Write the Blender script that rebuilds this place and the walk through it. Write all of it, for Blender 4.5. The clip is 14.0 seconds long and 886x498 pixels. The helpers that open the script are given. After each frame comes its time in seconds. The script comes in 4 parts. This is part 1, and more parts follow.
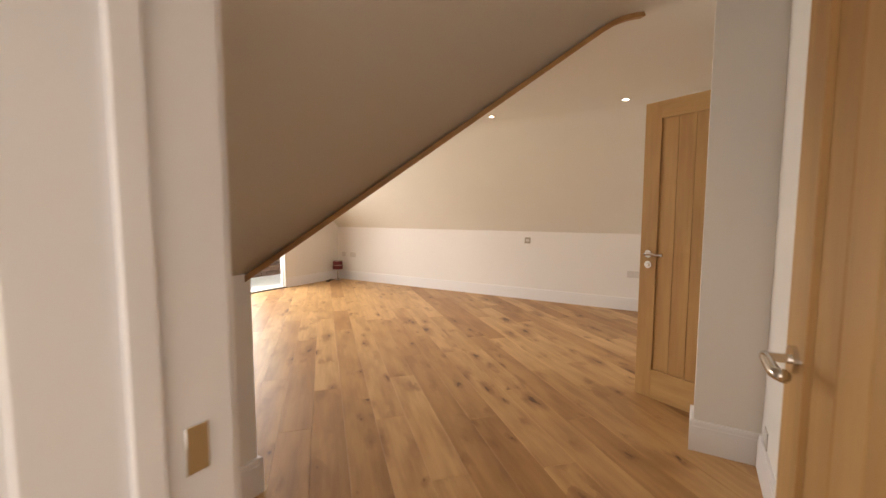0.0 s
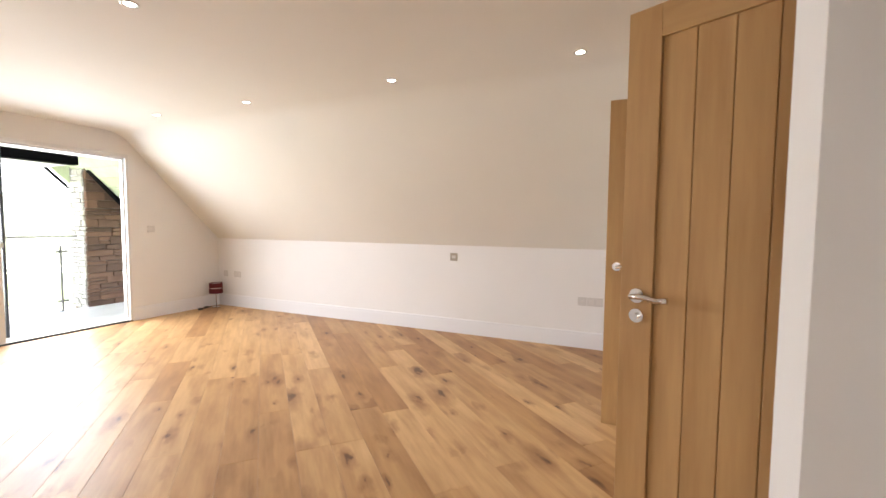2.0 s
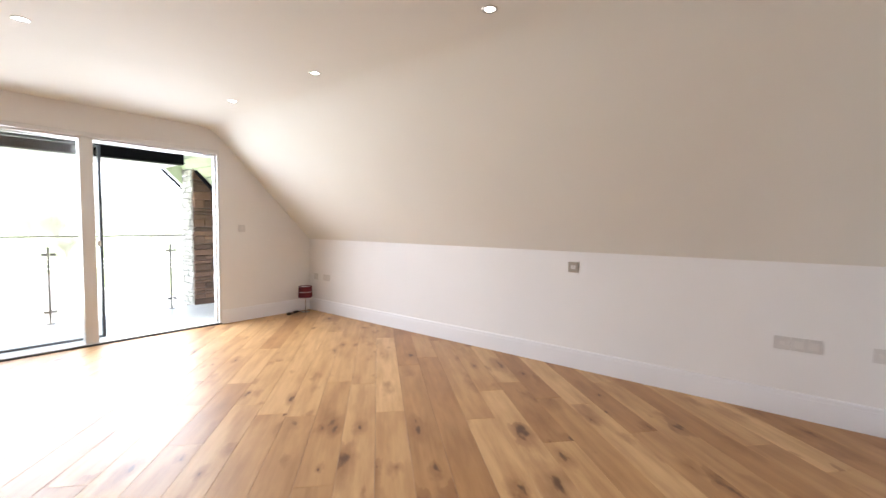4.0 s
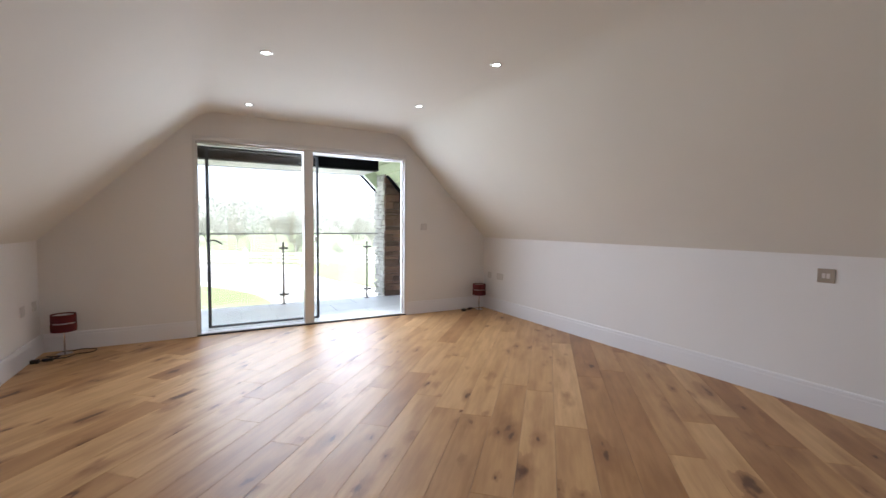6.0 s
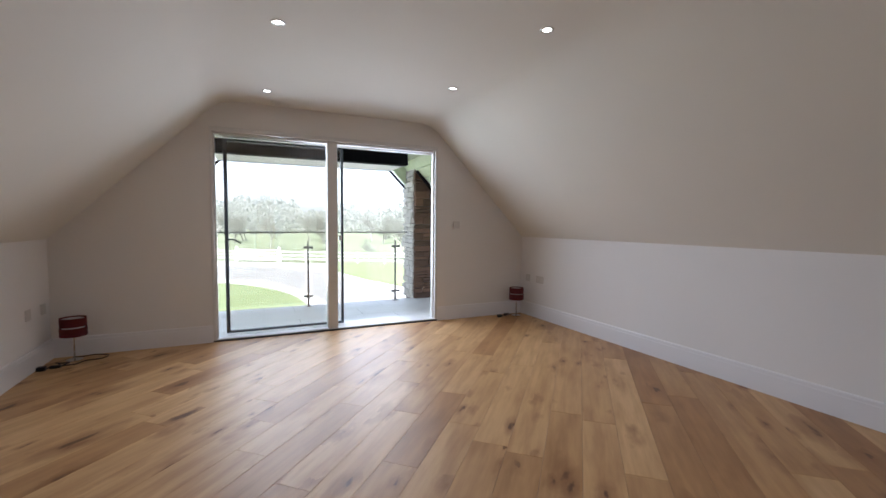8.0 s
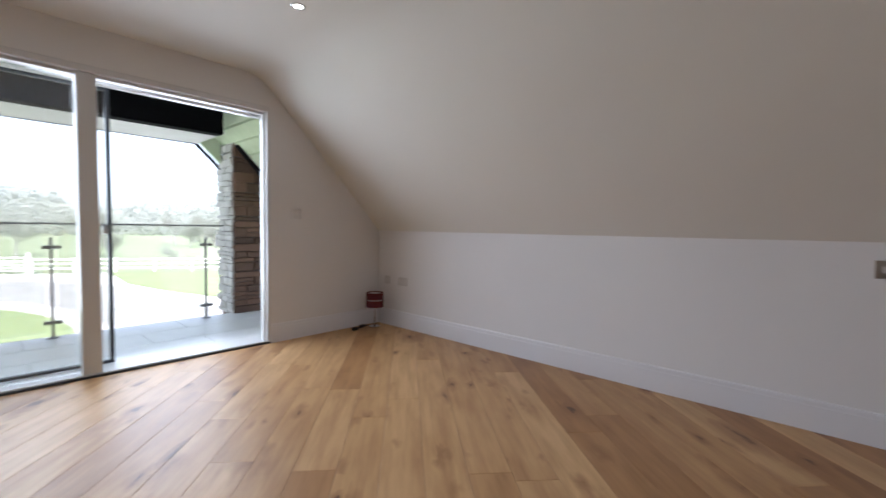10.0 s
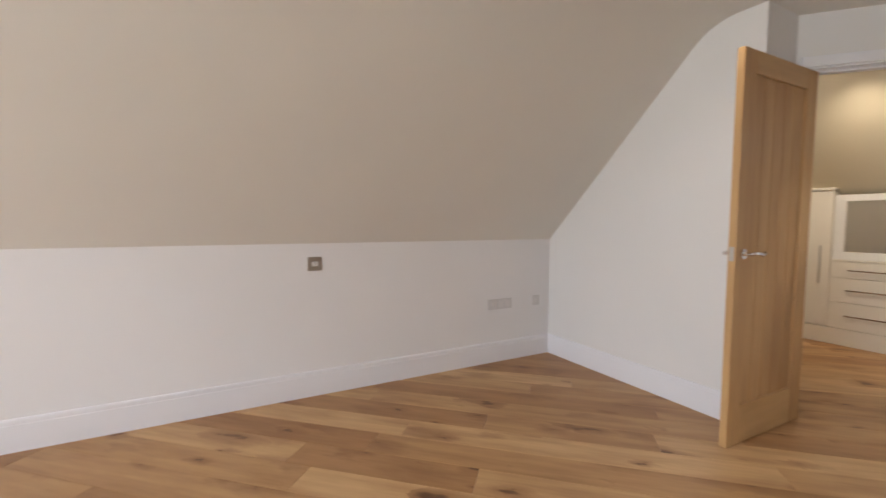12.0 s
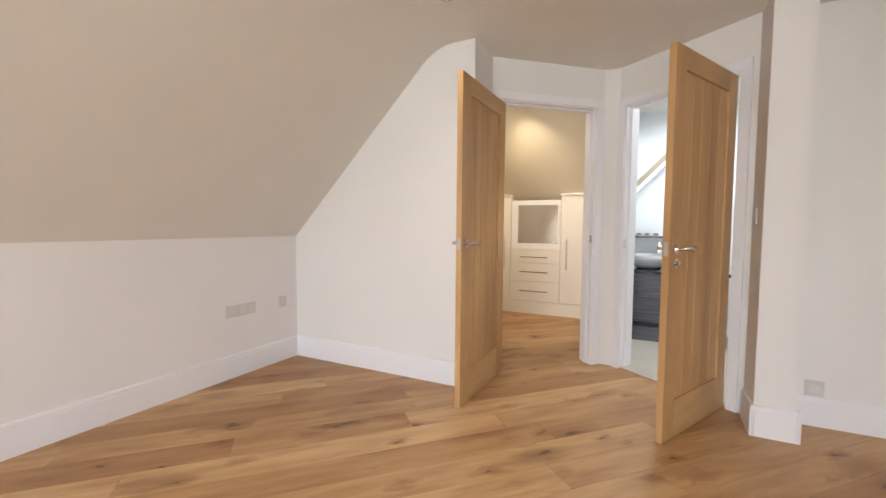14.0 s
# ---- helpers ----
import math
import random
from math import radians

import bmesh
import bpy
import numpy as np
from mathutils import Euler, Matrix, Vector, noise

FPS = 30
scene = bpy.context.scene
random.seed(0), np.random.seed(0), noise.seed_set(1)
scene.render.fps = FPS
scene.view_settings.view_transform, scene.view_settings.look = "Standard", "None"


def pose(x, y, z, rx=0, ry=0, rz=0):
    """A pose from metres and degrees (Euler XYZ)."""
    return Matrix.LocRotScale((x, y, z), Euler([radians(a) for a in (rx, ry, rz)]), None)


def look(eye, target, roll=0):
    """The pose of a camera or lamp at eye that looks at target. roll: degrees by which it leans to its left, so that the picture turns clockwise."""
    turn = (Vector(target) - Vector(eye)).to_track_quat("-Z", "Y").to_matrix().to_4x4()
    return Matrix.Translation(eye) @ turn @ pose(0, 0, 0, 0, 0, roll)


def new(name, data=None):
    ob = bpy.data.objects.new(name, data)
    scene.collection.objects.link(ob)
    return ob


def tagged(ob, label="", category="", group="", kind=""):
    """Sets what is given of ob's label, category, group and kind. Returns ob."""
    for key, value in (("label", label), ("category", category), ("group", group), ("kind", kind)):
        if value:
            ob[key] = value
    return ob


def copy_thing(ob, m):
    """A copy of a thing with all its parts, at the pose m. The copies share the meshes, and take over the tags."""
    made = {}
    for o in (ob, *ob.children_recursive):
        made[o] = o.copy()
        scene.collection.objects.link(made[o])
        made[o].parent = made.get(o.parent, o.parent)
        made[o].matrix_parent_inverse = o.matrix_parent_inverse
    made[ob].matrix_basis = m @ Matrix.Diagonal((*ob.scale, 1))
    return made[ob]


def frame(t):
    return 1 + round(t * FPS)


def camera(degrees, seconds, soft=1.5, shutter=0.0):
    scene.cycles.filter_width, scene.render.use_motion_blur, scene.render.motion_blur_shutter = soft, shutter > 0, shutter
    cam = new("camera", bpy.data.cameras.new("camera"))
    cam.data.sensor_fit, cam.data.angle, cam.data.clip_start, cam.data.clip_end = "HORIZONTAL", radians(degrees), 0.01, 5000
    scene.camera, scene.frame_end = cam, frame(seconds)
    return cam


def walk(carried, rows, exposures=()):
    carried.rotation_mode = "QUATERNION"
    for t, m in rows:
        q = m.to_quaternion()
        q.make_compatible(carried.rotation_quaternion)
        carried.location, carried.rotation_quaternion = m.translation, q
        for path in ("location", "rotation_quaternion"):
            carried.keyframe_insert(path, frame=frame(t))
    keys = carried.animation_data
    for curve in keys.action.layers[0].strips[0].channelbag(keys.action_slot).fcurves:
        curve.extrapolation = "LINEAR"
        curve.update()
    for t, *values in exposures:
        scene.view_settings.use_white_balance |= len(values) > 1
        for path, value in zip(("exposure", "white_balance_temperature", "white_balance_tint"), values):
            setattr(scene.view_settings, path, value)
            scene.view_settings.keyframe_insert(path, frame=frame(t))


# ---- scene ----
cam = camera(93.3, 14.0, shutter=0.3)
METRES, EYE, TILT, LEAN, TURN = 6.0, 1.15, 0.0, 0.0, -62.0
PATH = [
    (0, (1.141, 0.358, 1.261), (2.849, 1.386, 1.091), 0.1),
    (0.5, (1.486, 0.507, 1.263), (3.248, 1.44, 1.105), 0.3),
    (1, (1.89, 0.567, 1.229), (3.703, 1.398, 1.09), 0.4),
    (1.5, (2.265, 0.603, 1.226), (4.092, 1.409, 1.103), 0.5),
    (2, (2.625, 0.66, 1.24), (4.454, 1.461, 1.121), 0.5),
    (2.2, (2.77, 0.675, 1.228), (4.6, 1.476, 1.12), 0.7),
    (4.5, (3.593, 1.233, 1.203), (5.013, 2.636, 1.09), 0.5),
    (5, (3.606, 1.283, 1.188), (4.86, 2.837, 1.084), 0.5),
    (5.5, (3.601, 1.311, 1.177), (4.704, 2.976, 1.072), 0.6),
    (6, (3.601, 1.315, 1.169), (4.569, 3.062, 1.055), 0.5),
    (6.5, (3.604, 1.324, 1.152), (4.49, 3.114, 1.039), 0.5),
    (7, (3.624, 1.347, 1.159), (4.447, 3.166, 1.041), 0.5),
    (9.5, (4.047, 2.571, 1.123), (5.167, 4.221, 0.973), 0.5),
    (10, (4.099, 2.696, 1.034), (5.583, 4.034, 0.936), 0.9),
    (10.5, (4.132, 2.744, 0.994), (5.92, 3.636, 0.918), 0.5),
    (11, (4.07, 2.842, 1.084), (6.054, 3.074, 0.983), 0.1),
    (11.5, (4.156, 2.945, 1.088), (6.117, 2.565, 0.99), 0.1),
    (12, (4.254, 3.007, 1.14), (6.008, 2.053, 1.013), 0.3),
    (12.5, (4.319, 3.01, 1.139), (5.819, 1.694, 1.016), 0.5),
    (13, (4.345, 2.996, 1.125), (5.598, 1.441, 1.012), 0.4),
    (13.5, (4.36, 2.985, 1.11), (5.417, 1.291, 0.998), 0.4),
    (14, (4.367, 3.0, 1.1), (5.262, 1.215, 0.986), 0.5),
]
EXPOSURES = [(0, 2.84, 7550, 15), (0.5, 3.18, 7250, 14), (1.5, 3.24, 6450, 12), (2.2, 3.22, 6250, 12), (4.5, 2.82, 5850, 12), (5, 2.60, 5750, 12), (6, 2.11, 5700, 12), (7, 1.73, 5700, 12), (9.5, 1.68, 5450, 12), (10.5, 1.77, 5750, 12), (11, 2.14, 5950, 12), (12, 2.58, 6100, 12), (13, 2.88, 6180, 12), (14, 3.04, 6250, 12)]
walk(cam, [(t, look(eye, target, roll)) for t, eye, target, roll in PATH], EXPOSURES)

# ---- world, sun, large lights ----
SUN_EL, SUN_ROT = radians(42), radians(200)
world = bpy.data.worlds.new("sky")
scene.world = world
world.use_nodes = True
wn = world.node_tree
sky = wn.nodes.new("ShaderNodeTexSky")
sky.sky_type, sky.sun_disc, sky.sun_elevation, sky.sun_rotation = "NISHITA", False, SUN_EL, SUN_ROT
sky.air_density, sky.dust_density, sky.ozone_density = 1.0, 2.5, 1.0
grey = wn.nodes.new("ShaderNodeHueSaturation")
grey.inputs["Saturation"].default_value, grey.inputs["Value"].default_value = 0.35, 1.25
wn.links.new(sky.outputs[0], grey.inputs["Color"])
wn.links.new(grey.outputs[0], wn.nodes["Background"].inputs[0])
wn.nodes["Background"].inputs[1].default_value = 0.115


def lamp(name, kind, m, energy, color, **more):
    data = bpy.data.lights.new(name, kind)
    data.energy, data.color = energy, color
    for key, value in more.items():
        if key == "size":
            data.shape = "RECTANGLE"
            data.size, data.size_y = value
        elif key == "angle":
            data.angle = value
        elif key == "radius":
            data.shadow_soft_size = value
        elif key == "cone":
            data.spot_size, data.spot_blend = value
    ob = new(name, data)
    ob.matrix_world = m
    return ob


lamp("sun", "SUN", look((0, 0, 0), (math.sin(SUN_ROT) * -1.0, math.cos(SUN_ROT) * -1.0, -math.tan(SUN_EL))), 4.6, (1.0, 0.93, 0.83), angle=radians(15))
WINDOW_LIGHT = lamp("daylight_window", "AREA", pose(4.63, 6.66, 1.20, -72, 0, 10), 13.5, (0.94, 0.97, 1.0), size=(2.2, 1.8))
WINDOW_LIGHT.data.spread = radians(140)
WINDOW_LIGHT.data.specular_factor = 0.35
# Unseen fill lamp in the landing, tilted up to brighten the hall slope.
lamp("entry_fill", "AREA", pose(0.35, 0.45, 1.1, 0, -115, 12), 1.5, (1.0, 0.93, 0.84), size=(1.2, 1.2))
lamp("daylight_bathroom", "AREA", pose(3.9, -1.1, 2.2, 0, 0, 0), 3.2, (0.92, 0.97, 1.0), size=(0.8, 0.8))


# ---- materials ----
class Mat:
    """A node material with a Principled shader, and short ways to add to it."""

    def __init__(self, name, color=(0.8, 0.8, 0.8), rough=0.5, metal=0.0):
        self.m = bpy.data.materials.new(name)
        self.m.use_nodes = True
        self.t = self.m.node_tree
        self.b = self.t.nodes["Principled BSDF"]
        self.b.inputs["Base Color"].default_value = (*color, 1)
        self.b.inputs["Roughness"].default_value = rough
        self.b.inputs["Metallic"].default_value = metal
        self.co = None

    def n(self, kind, **values):
        node = self.t.nodes.new(kind)
        for key, value in values.items():
            if key in node.inputs:
                node.inputs[key].default_value = value
            else:
                setattr(node, key, value)
        return node

    def l(self, a, b):
        self.t.links.new(a, b)

    def coords(self, scale=(1, 1, 1), kind="Object", shift=0.0):
        tc = self.n("ShaderNodeTexCoord")
        mp = self.n("ShaderNodeMapping")
        mp.inputs["Scale"].default_value = scale
        self.l(tc.outputs[kind], mp.inputs["Vector"])
        if shift:
            info = self.n("ShaderNodeObjectInfo")
            mul = self.n("ShaderNodeMath", operation="MULTIPLY")
            mul.inputs[1].default_value = shift
            self.l(info.outputs["Random"], mul.inputs[0])
            self.l(mul.outputs[0], mp.inputs["Location"])
        return mp.outputs[0]

    def noise(self, co, scale, detail=4, rough=0.55):
        t = self.n("ShaderNodeTexNoise")
        t.inputs["Scale"].default_value, t.inputs["Detail"].default_value, t.inputs["Roughness"].default_value = scale, detail, rough
        self.l(co, t.inputs["Vector"])
        return t.outputs[0]

    def ramp(self, fac, stops):
        r = self.n("ShaderNodeValToRGB")
        e = r.color_ramp.elements
        while len(e) < len(stops):
            e.new(0.5)
        for el, (p, c) in zip(e, stops):
            el.position = p
            el.color = (*c, 1) if len(c) == 3 else c
        self.l(fac, r.inputs[0])
        return r.outputs[0]

    def mix(self, a, b, fac, mode="MIX"):
        x = self.n("ShaderNodeMix", data_type="RGBA", blend_type=mode)
        for sock, v in ((x.inputs[6], a), (x.inputs[7], b), (x.inputs[0], fac)):
            if isinstance(v, (tuple, float, int)):
                sock.default_value = (*v, 1) if isinstance(v, tuple) else v
            else:
                self.l(v, sock)
        return x.outputs[2]

    def color(self, out):
        self.l(out, self.b.inputs["Base Color"])
        return self

    def bump(self, height, strength=0.2, dist=0.002):
        bp = self.n("ShaderNodeBump")
        bp.inputs["Strength"].default_value, bp.inputs["Distance"].default_value = strength, dist
        self.l(height, bp.inputs["Height"])
        self.l(bp.outputs[0], self.b.inputs["Normal"])
        return self

    def rough(self, fac, lo, hi):
        mr = self.n("ShaderNodeMapRange")
        mr.inputs["To Min"].default_value, mr.inputs["To Max"].default_value = lo, hi
        self.l(fac, mr.inputs["Value"])
        self.l(mr.outputs[0], self.b.inputs["Roughness"])
        return self


def plaster(name, color, var=0.04):
    a = Mat(name, color, 0.75)
    co = a.coords()
    big = a.noise(co, 0.9, 3)
    dark = tuple(c * (1 - var) for c in color)
    a.color(a.ramp(big, [(0.3, dark), (0.7, color)]))
    fine = a.noise(co, 160, 3)
    mid = a.noise(co, 9, 3)
    return a.bump(a.mix(fine, mid, 0.5), 0.08, 0.002).m


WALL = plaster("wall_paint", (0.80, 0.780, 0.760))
# Slopes warmer, low walls paler: mostly how light falls, put into the paint.
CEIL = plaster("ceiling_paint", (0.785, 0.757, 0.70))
LIT_LOW_WALL = plaster("lit_low_wall_paint", (0.83, 0.812, 0.805))
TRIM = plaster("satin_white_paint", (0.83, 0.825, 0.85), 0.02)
TRIM.node_tree.nodes["Principled BSDF"].inputs["Roughness"].default_value = 0.35


def oak(name, light, dark, knots=True, rough=(0.3, 0.45), spread=1.0, upright=False, gloss=0.36):
    a = Mat(name)
    co = a.coords((14, 14, 1.2) if upright else (1.2, 14, 14), shift=37.0)
    grain = a.noise(co, 2.2, 8, 0.6)
    co2 = a.coords((5.0, 5.0, 0.7) if upright else (1.5, 7.0, 5.0), shift=23.0)
    broad = a.noise(co2, 1.4, 3, 0.5)
    c = a.ramp(grain, [(0.28, dark), (0.62, light)])
    c = a.mix(c, a.ramp(broad, [(0.33, (dark[0] * 0.80, dark[1] * 0.72, dark[2] * 0.64)), (0.62, tuple(min(1, v * 1.08) for v in light))]), 0.42)
    info = a.n("ShaderNodeObjectInfo")
    tone = a.ramp(info.outputs["Random"], [(0.0, (0.70, 0.57, 0.45)), (0.2, (0.88, 0.80, 0.70)), (0.45, (1.0, 0.95, 0.88)), (0.75, (1.14, 1.13, 1.10)), (1.0, (0.80, 0.70, 0.57))])
    c = a.mix(c, tone, spread, "MULTIPLY")
    height = grain
    if knots:
        # two families of knots: a few large ones with a dark eye, many small brown ones
        for scale, least, most, share, reach in (((1.7, 4.2, 1.0), 0.40, 1.30, 0.52, 1.0), ((3.2, 7.4, 1.0), 0.35, 1.25, 0.68, 0.95)):
            kco = a.coords(scale, shift=61.0 * scale[0])
            wn_ = a.n("ShaderNodeTexNoise")
            wn_.inputs["Scale"].default_value, wn_.inputs["Detail"].default_value = 3.2, 6
            a.l(kco, wn_.inputs["Vector"])
            kmix = a.mix(kco, wn_.outputs["Color"], 0.36)
            v = a.n("ShaderNodeTexVoronoi")
            v.inputs["Scale"].default_value, v.inputs["Randomness"].default_value = 2.1, 1.0
            a.l(kmix, v.inputs["Vector"])
            sep = a.n("ShaderNodeSeparateColor")
            a.l(v.outputs["Color"], sep.inputs[0])
            size = a.n("ShaderNodeMapRange")
            size.inputs["To Min"].default_value, size.inputs["To Max"].default_value = least, most
            a.l(sep.outputs[1], size.inputs["Value"])
            dist = a.n("ShaderNodeMath", operation="DIVIDE")
            a.l(v.outputs["Distance"], dist.inputs[0])
            a.l(size.outputs[0], dist.inputs[1])
            core = a.ramp(dist.outputs[0], [(0.09, (1, 1, 1)), (0.17, (0, 0, 0))])
            halo = a.ramp(dist.outputs[0], [(0.10, (1, 1, 1)), (0.50, (0, 0, 0))])
            keep = a.ramp(sep.outputs[0], [(share, (0, 0, 0)), (share + 0.04, (1, 1, 1))])
            c = a.mix(c, (0.24, 0.105, 0.036), a.mix((0.0, 0.0, 0.0), a.mix(halo, keep, 1.0, "MULTIPLY"), 0.8 * reach))
            c = a.mix(c, (0.085, 0.034, 0.013), a.mix((0.0, 0.0, 0.0), a.mix(core, keep, 1.0, "MULTIPLY"), 0.85 * reach))
    a.color(c)
    a.rough(grain, *rough)
    a.b.inputs["Specular IOR Level"].default_value = gloss
    if knots:
        # hand-scraped hollows along the boards
        hollow = a.noise(a.coords((0.9, 5.5, 1.0), shift=17.0), 2.6, 3, 0.5)
        return a.bump(a.mix(hollow, grain, 0.25), 0.35, 0.004).m
    return a.bump(height, 0.12, 0.0015).m


FLOOR_OAK = oak("floor_oak", (0.57, 0.372, 0.186), (0.405, 0.235, 0.105), rough=(0.36, 0.50), gloss=0.44)
DOOR_OAK = oak("door_oak_veneer", (0.57, 0.365, 0.165), (0.46, 0.275, 0.115), False, (0.38, 0.5), 0.0)
DOOR_OAK_UP = oak("door_oak_upright", (0.58, 0.37, 0.17), (0.46, 0.275, 0.12), False, (0.38, 0.5), 0.35, True)
EDGE_OAK = oak("oak_strip", (0.44, 0.25, 0.11), (0.33, 0.18, 0.075), False, (0.4, 0.55), 0.0)
STEEL = Mat("brushed_steel", (0.55, 0.53, 0.50), 0.32, 1.0).m
CHROME = Mat("polished_chrome", (0.72, 0.71, 0.70), 0.13, 1.0).m
PLATE = Mat("satin_plate", (0.64, 0.615, 0.60), 0.38, 0.15).m
STEEL_PLATE = Mat("brushed_steel_plate", (0.42, 0.38, 0.33), 0.32, 0.9).m
PLATE_INSERT = Mat("grey_plastic", (0.68, 0.65, 0.63), 0.4).m
WHITE_PLASTIC = Mat("white_plastic", (0.78, 0.76, 0.74), 0.3).m
BLACK_PLASTIC = Mat("black_plastic", (0.015, 0.015, 0.016), 0.45).m
# Evenly darkened steel for the balustrade rail, posts and clamps.
RAIL_STEEL = Mat("dark_steel", (0.20, 0.20, 0.20), 0.4, 0.8).m
DARK_ALU = Mat("dark_grey_powder_coat", (0.035, 0.042, 0.05), 0.4).m
WIN_WHITE = Mat("window_white_paint", (0.70, 0.695, 0.685), 0.35).m
BLACK_TIMBER = Mat("black_stained_timber", (0.004, 0.004, 0.005), 0.9).m
BLACK_TIMBER.node_tree.nodes["Principled BSDF"].inputs["Specular IOR Level"].default_value = 0.12


def fabric():
    a = Mat("red_fabric", (0.10, 0.004, 0.008), 0.75)
    w = a.noise(a.coords((60, 60, 200)), 6, 2)
    a.color(a.ramp(w, [(0.3, (0.06, 0.002, 0.005)), (0.7, (0.15, 0.006, 0.012))]))
    return a.bump(w, 0.3, 0.001).m


RED = fabric()


def glass(name, tint=(1, 1, 1), gloss=0.06):
    m = bpy.data.materials.new(name)
    m.use_nodes = True
    t = m.node_tree
    t.nodes.remove(t.nodes["Principled BSDF"])
    tr, gl, mx, fr = (t.nodes.new(k) for k in ("ShaderNodeBsdfTransparent", "ShaderNodeBsdfGlossy", "ShaderNodeMixShader", "ShaderNodeFresnel"))
    tr.inputs[0].default_value = (*tint, 1)
    gl.inputs["Roughness"].default_value = 0.01
    fr.inputs[0].default_value = 1.5
    t.links.new(fr.outputs[0], mx.inputs[0])
    t.links.new(tr.outputs[0], mx.inputs[1])
    t.links.new(gl.outputs[0], mx.inputs[2])
    t.links.new(mx.outputs[0], t.nodes["Material Output"].inputs[0])
    return m


GLASS = glass("clear_glass", (0.965, 0.965, 0.955))
BALUSTRADE_GLASS = glass("balustrade_glass", (0.94, 0.95, 0.935))


def glow(name, color, strength):
    a = Mat(name, color, 0.5)
    a.b.inputs["Emission Color"].default_value = (*color, 1)
    a.b.inputs["Emission Strength"].default_value = strength
    return a.m


LAMP_GLOW = glow("lit_lamp_lens", (1.0, 0.95, 0.86), 4)


def stone(name, a_col, b_col, fleck):
    a = Mat(name, a_col, 0.85)
    co = a.coords((1, 1, 1), shift=9.0)
    info = a.n("ShaderNodeObjectInfo")
    base = a.mix(a.ramp(info.outputs["Random"], [(0, a_col), (0.5, tuple((p + q) / 2 for p, q in zip(a_col, b_col))), (1, b_col)]), a.ramp(a.noise(co, 7, 5), [(0.3, tuple(v * 0.5 for v in fleck)), (0.7, fleck)]), 0.4)
    a.color(base)
    return a.bump(a.noise(co, 25, 6), 0.6, 0.01).m


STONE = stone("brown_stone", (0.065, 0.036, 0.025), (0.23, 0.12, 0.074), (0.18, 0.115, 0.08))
# Greyer side stone, made paler still for the sky light it catches.
SKYLIT_GREY_STONE = stone("skylit_grey_stone", (0.52, 0.50, 0.47), (0.76, 0.74, 0.71), (0.68, 0.66, 0.63))
MORTAR = Mat("mortar", (0.17, 0.135, 0.11), 0.95).m


def simple_noise(name, c0, c1, scale, rough=0.8, bump=0.1, dist=0.003):
    a = Mat(name, c0, rough)
    n = a.noise(a.coords(), scale, 5)
    a.color(a.ramp(n, [(0.3, c0), (0.7, c1)]))
    return a.bump(n, bump, dist).m


# Green light bounced up from the grass is put into the board colour.
SOFFIT = simple_noise("soffit_boards_green_bounce", (0.60, 0.69, 0.46), (0.68, 0.76, 0.54), 8, 0.5)
LIP = simple_noise("off_white_boards", (0.70, 0.70, 0.66), (0.76, 0.755, 0.72), 8, 0.5)
TILE = simple_noise("pale_porcelain", (0.76, 0.765, 0.765), (0.83, 0.83, 0.83), 5, 0.35, 0.05)
BATH_TILE = simple_noise("cream_floor_tile", (0.55, 0.50, 0.42), (0.63, 0.58, 0.49), 3, 0.12, 0.02)
GRASS = simple_noise("grass", (0.18, 0.22, 0.095), (0.23, 0.27, 0.135), 0.6, 0.9, 0.4, 0.05)
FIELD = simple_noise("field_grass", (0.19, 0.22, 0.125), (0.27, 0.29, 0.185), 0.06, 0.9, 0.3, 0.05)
GRAVEL = simple_noise("pale_gravel", (0.42, 0.40, 0.37), (0.56, 0.54, 0.50), 3, 0.9, 0.5, 0.02)
PAVING = simple_noise("grey_paving", (0.21, 0.20, 0.195), (0.36, 0.345, 0.335), 1.6, 0.85, 0.5, 0.02)
def foliage(name, c0, c1, scale):
    """Thin leaves and twigs: half the light passes through them."""
    m = simple_noise(name, c0, c1, scale, 0.9)
    t = m.node_tree
    thin, both = t.nodes.new("ShaderNodeBsdfTranslucent"), t.nodes.new("ShaderNodeMixShader")
    b = t.nodes["Principled BSDF"]
    t.links.new(b.inputs["Base Color"].links[0].from_socket, thin.inputs["Color"])
    both.inputs[0].default_value = 0.5
    t.links.new(b.outputs[0], both.inputs[1])
    t.links.new(thin.outputs[0], both.inputs[2])
    t.links.new(both.outputs[0], t.nodes["Material Output"].inputs["Surface"])
    return m


# The haze over the far woods is mixed into this leaf colour.
FAR_LEAVES = foliage("haze_tinted_leaves", (0.37, 0.38, 0.345), (0.43, 0.44, 0.405), 0.1)
BARK = simple_noise("bark", (0.16, 0.15, 0.14), (0.26, 0.25, 0.23), 12, 0.9, 0.5, 0.01)
# Nearer crowns are paled as well, with some haze in their colour.
LEAVES = foliage("leaves", (0.23, 0.235, 0.20), (0.31, 0.315, 0.27), 2)
BLOSSOM = foliage("pale_leaves", (0.24, 0.245, 0.21), (0.38, 0.38, 0.34), 2)
FENCE_WHITE = simple_noise("white_fence_paint", (0.62, 0.62, 0.60), (0.72, 0.72, 0.70), 3, 0.6)
TERRACOTTA = simple_noise("orange_clay", (0.55, 0.22, 0.08), (0.65, 0.28, 0.11), 8, 0.8)
CREAM = plaster("cream_lacquer", (0.78, 0.73, 0.65), 0.02)
BATH_WALL = plaster("bathroom_paint", (0.80, 0.82, 0.82), 0.03)
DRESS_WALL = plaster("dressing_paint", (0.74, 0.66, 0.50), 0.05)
BEAM_PAINT = simple_noise("tan_paint", (0.34, 0.29, 0.19), (0.40, 0.34, 0.23), 5, 0.6)
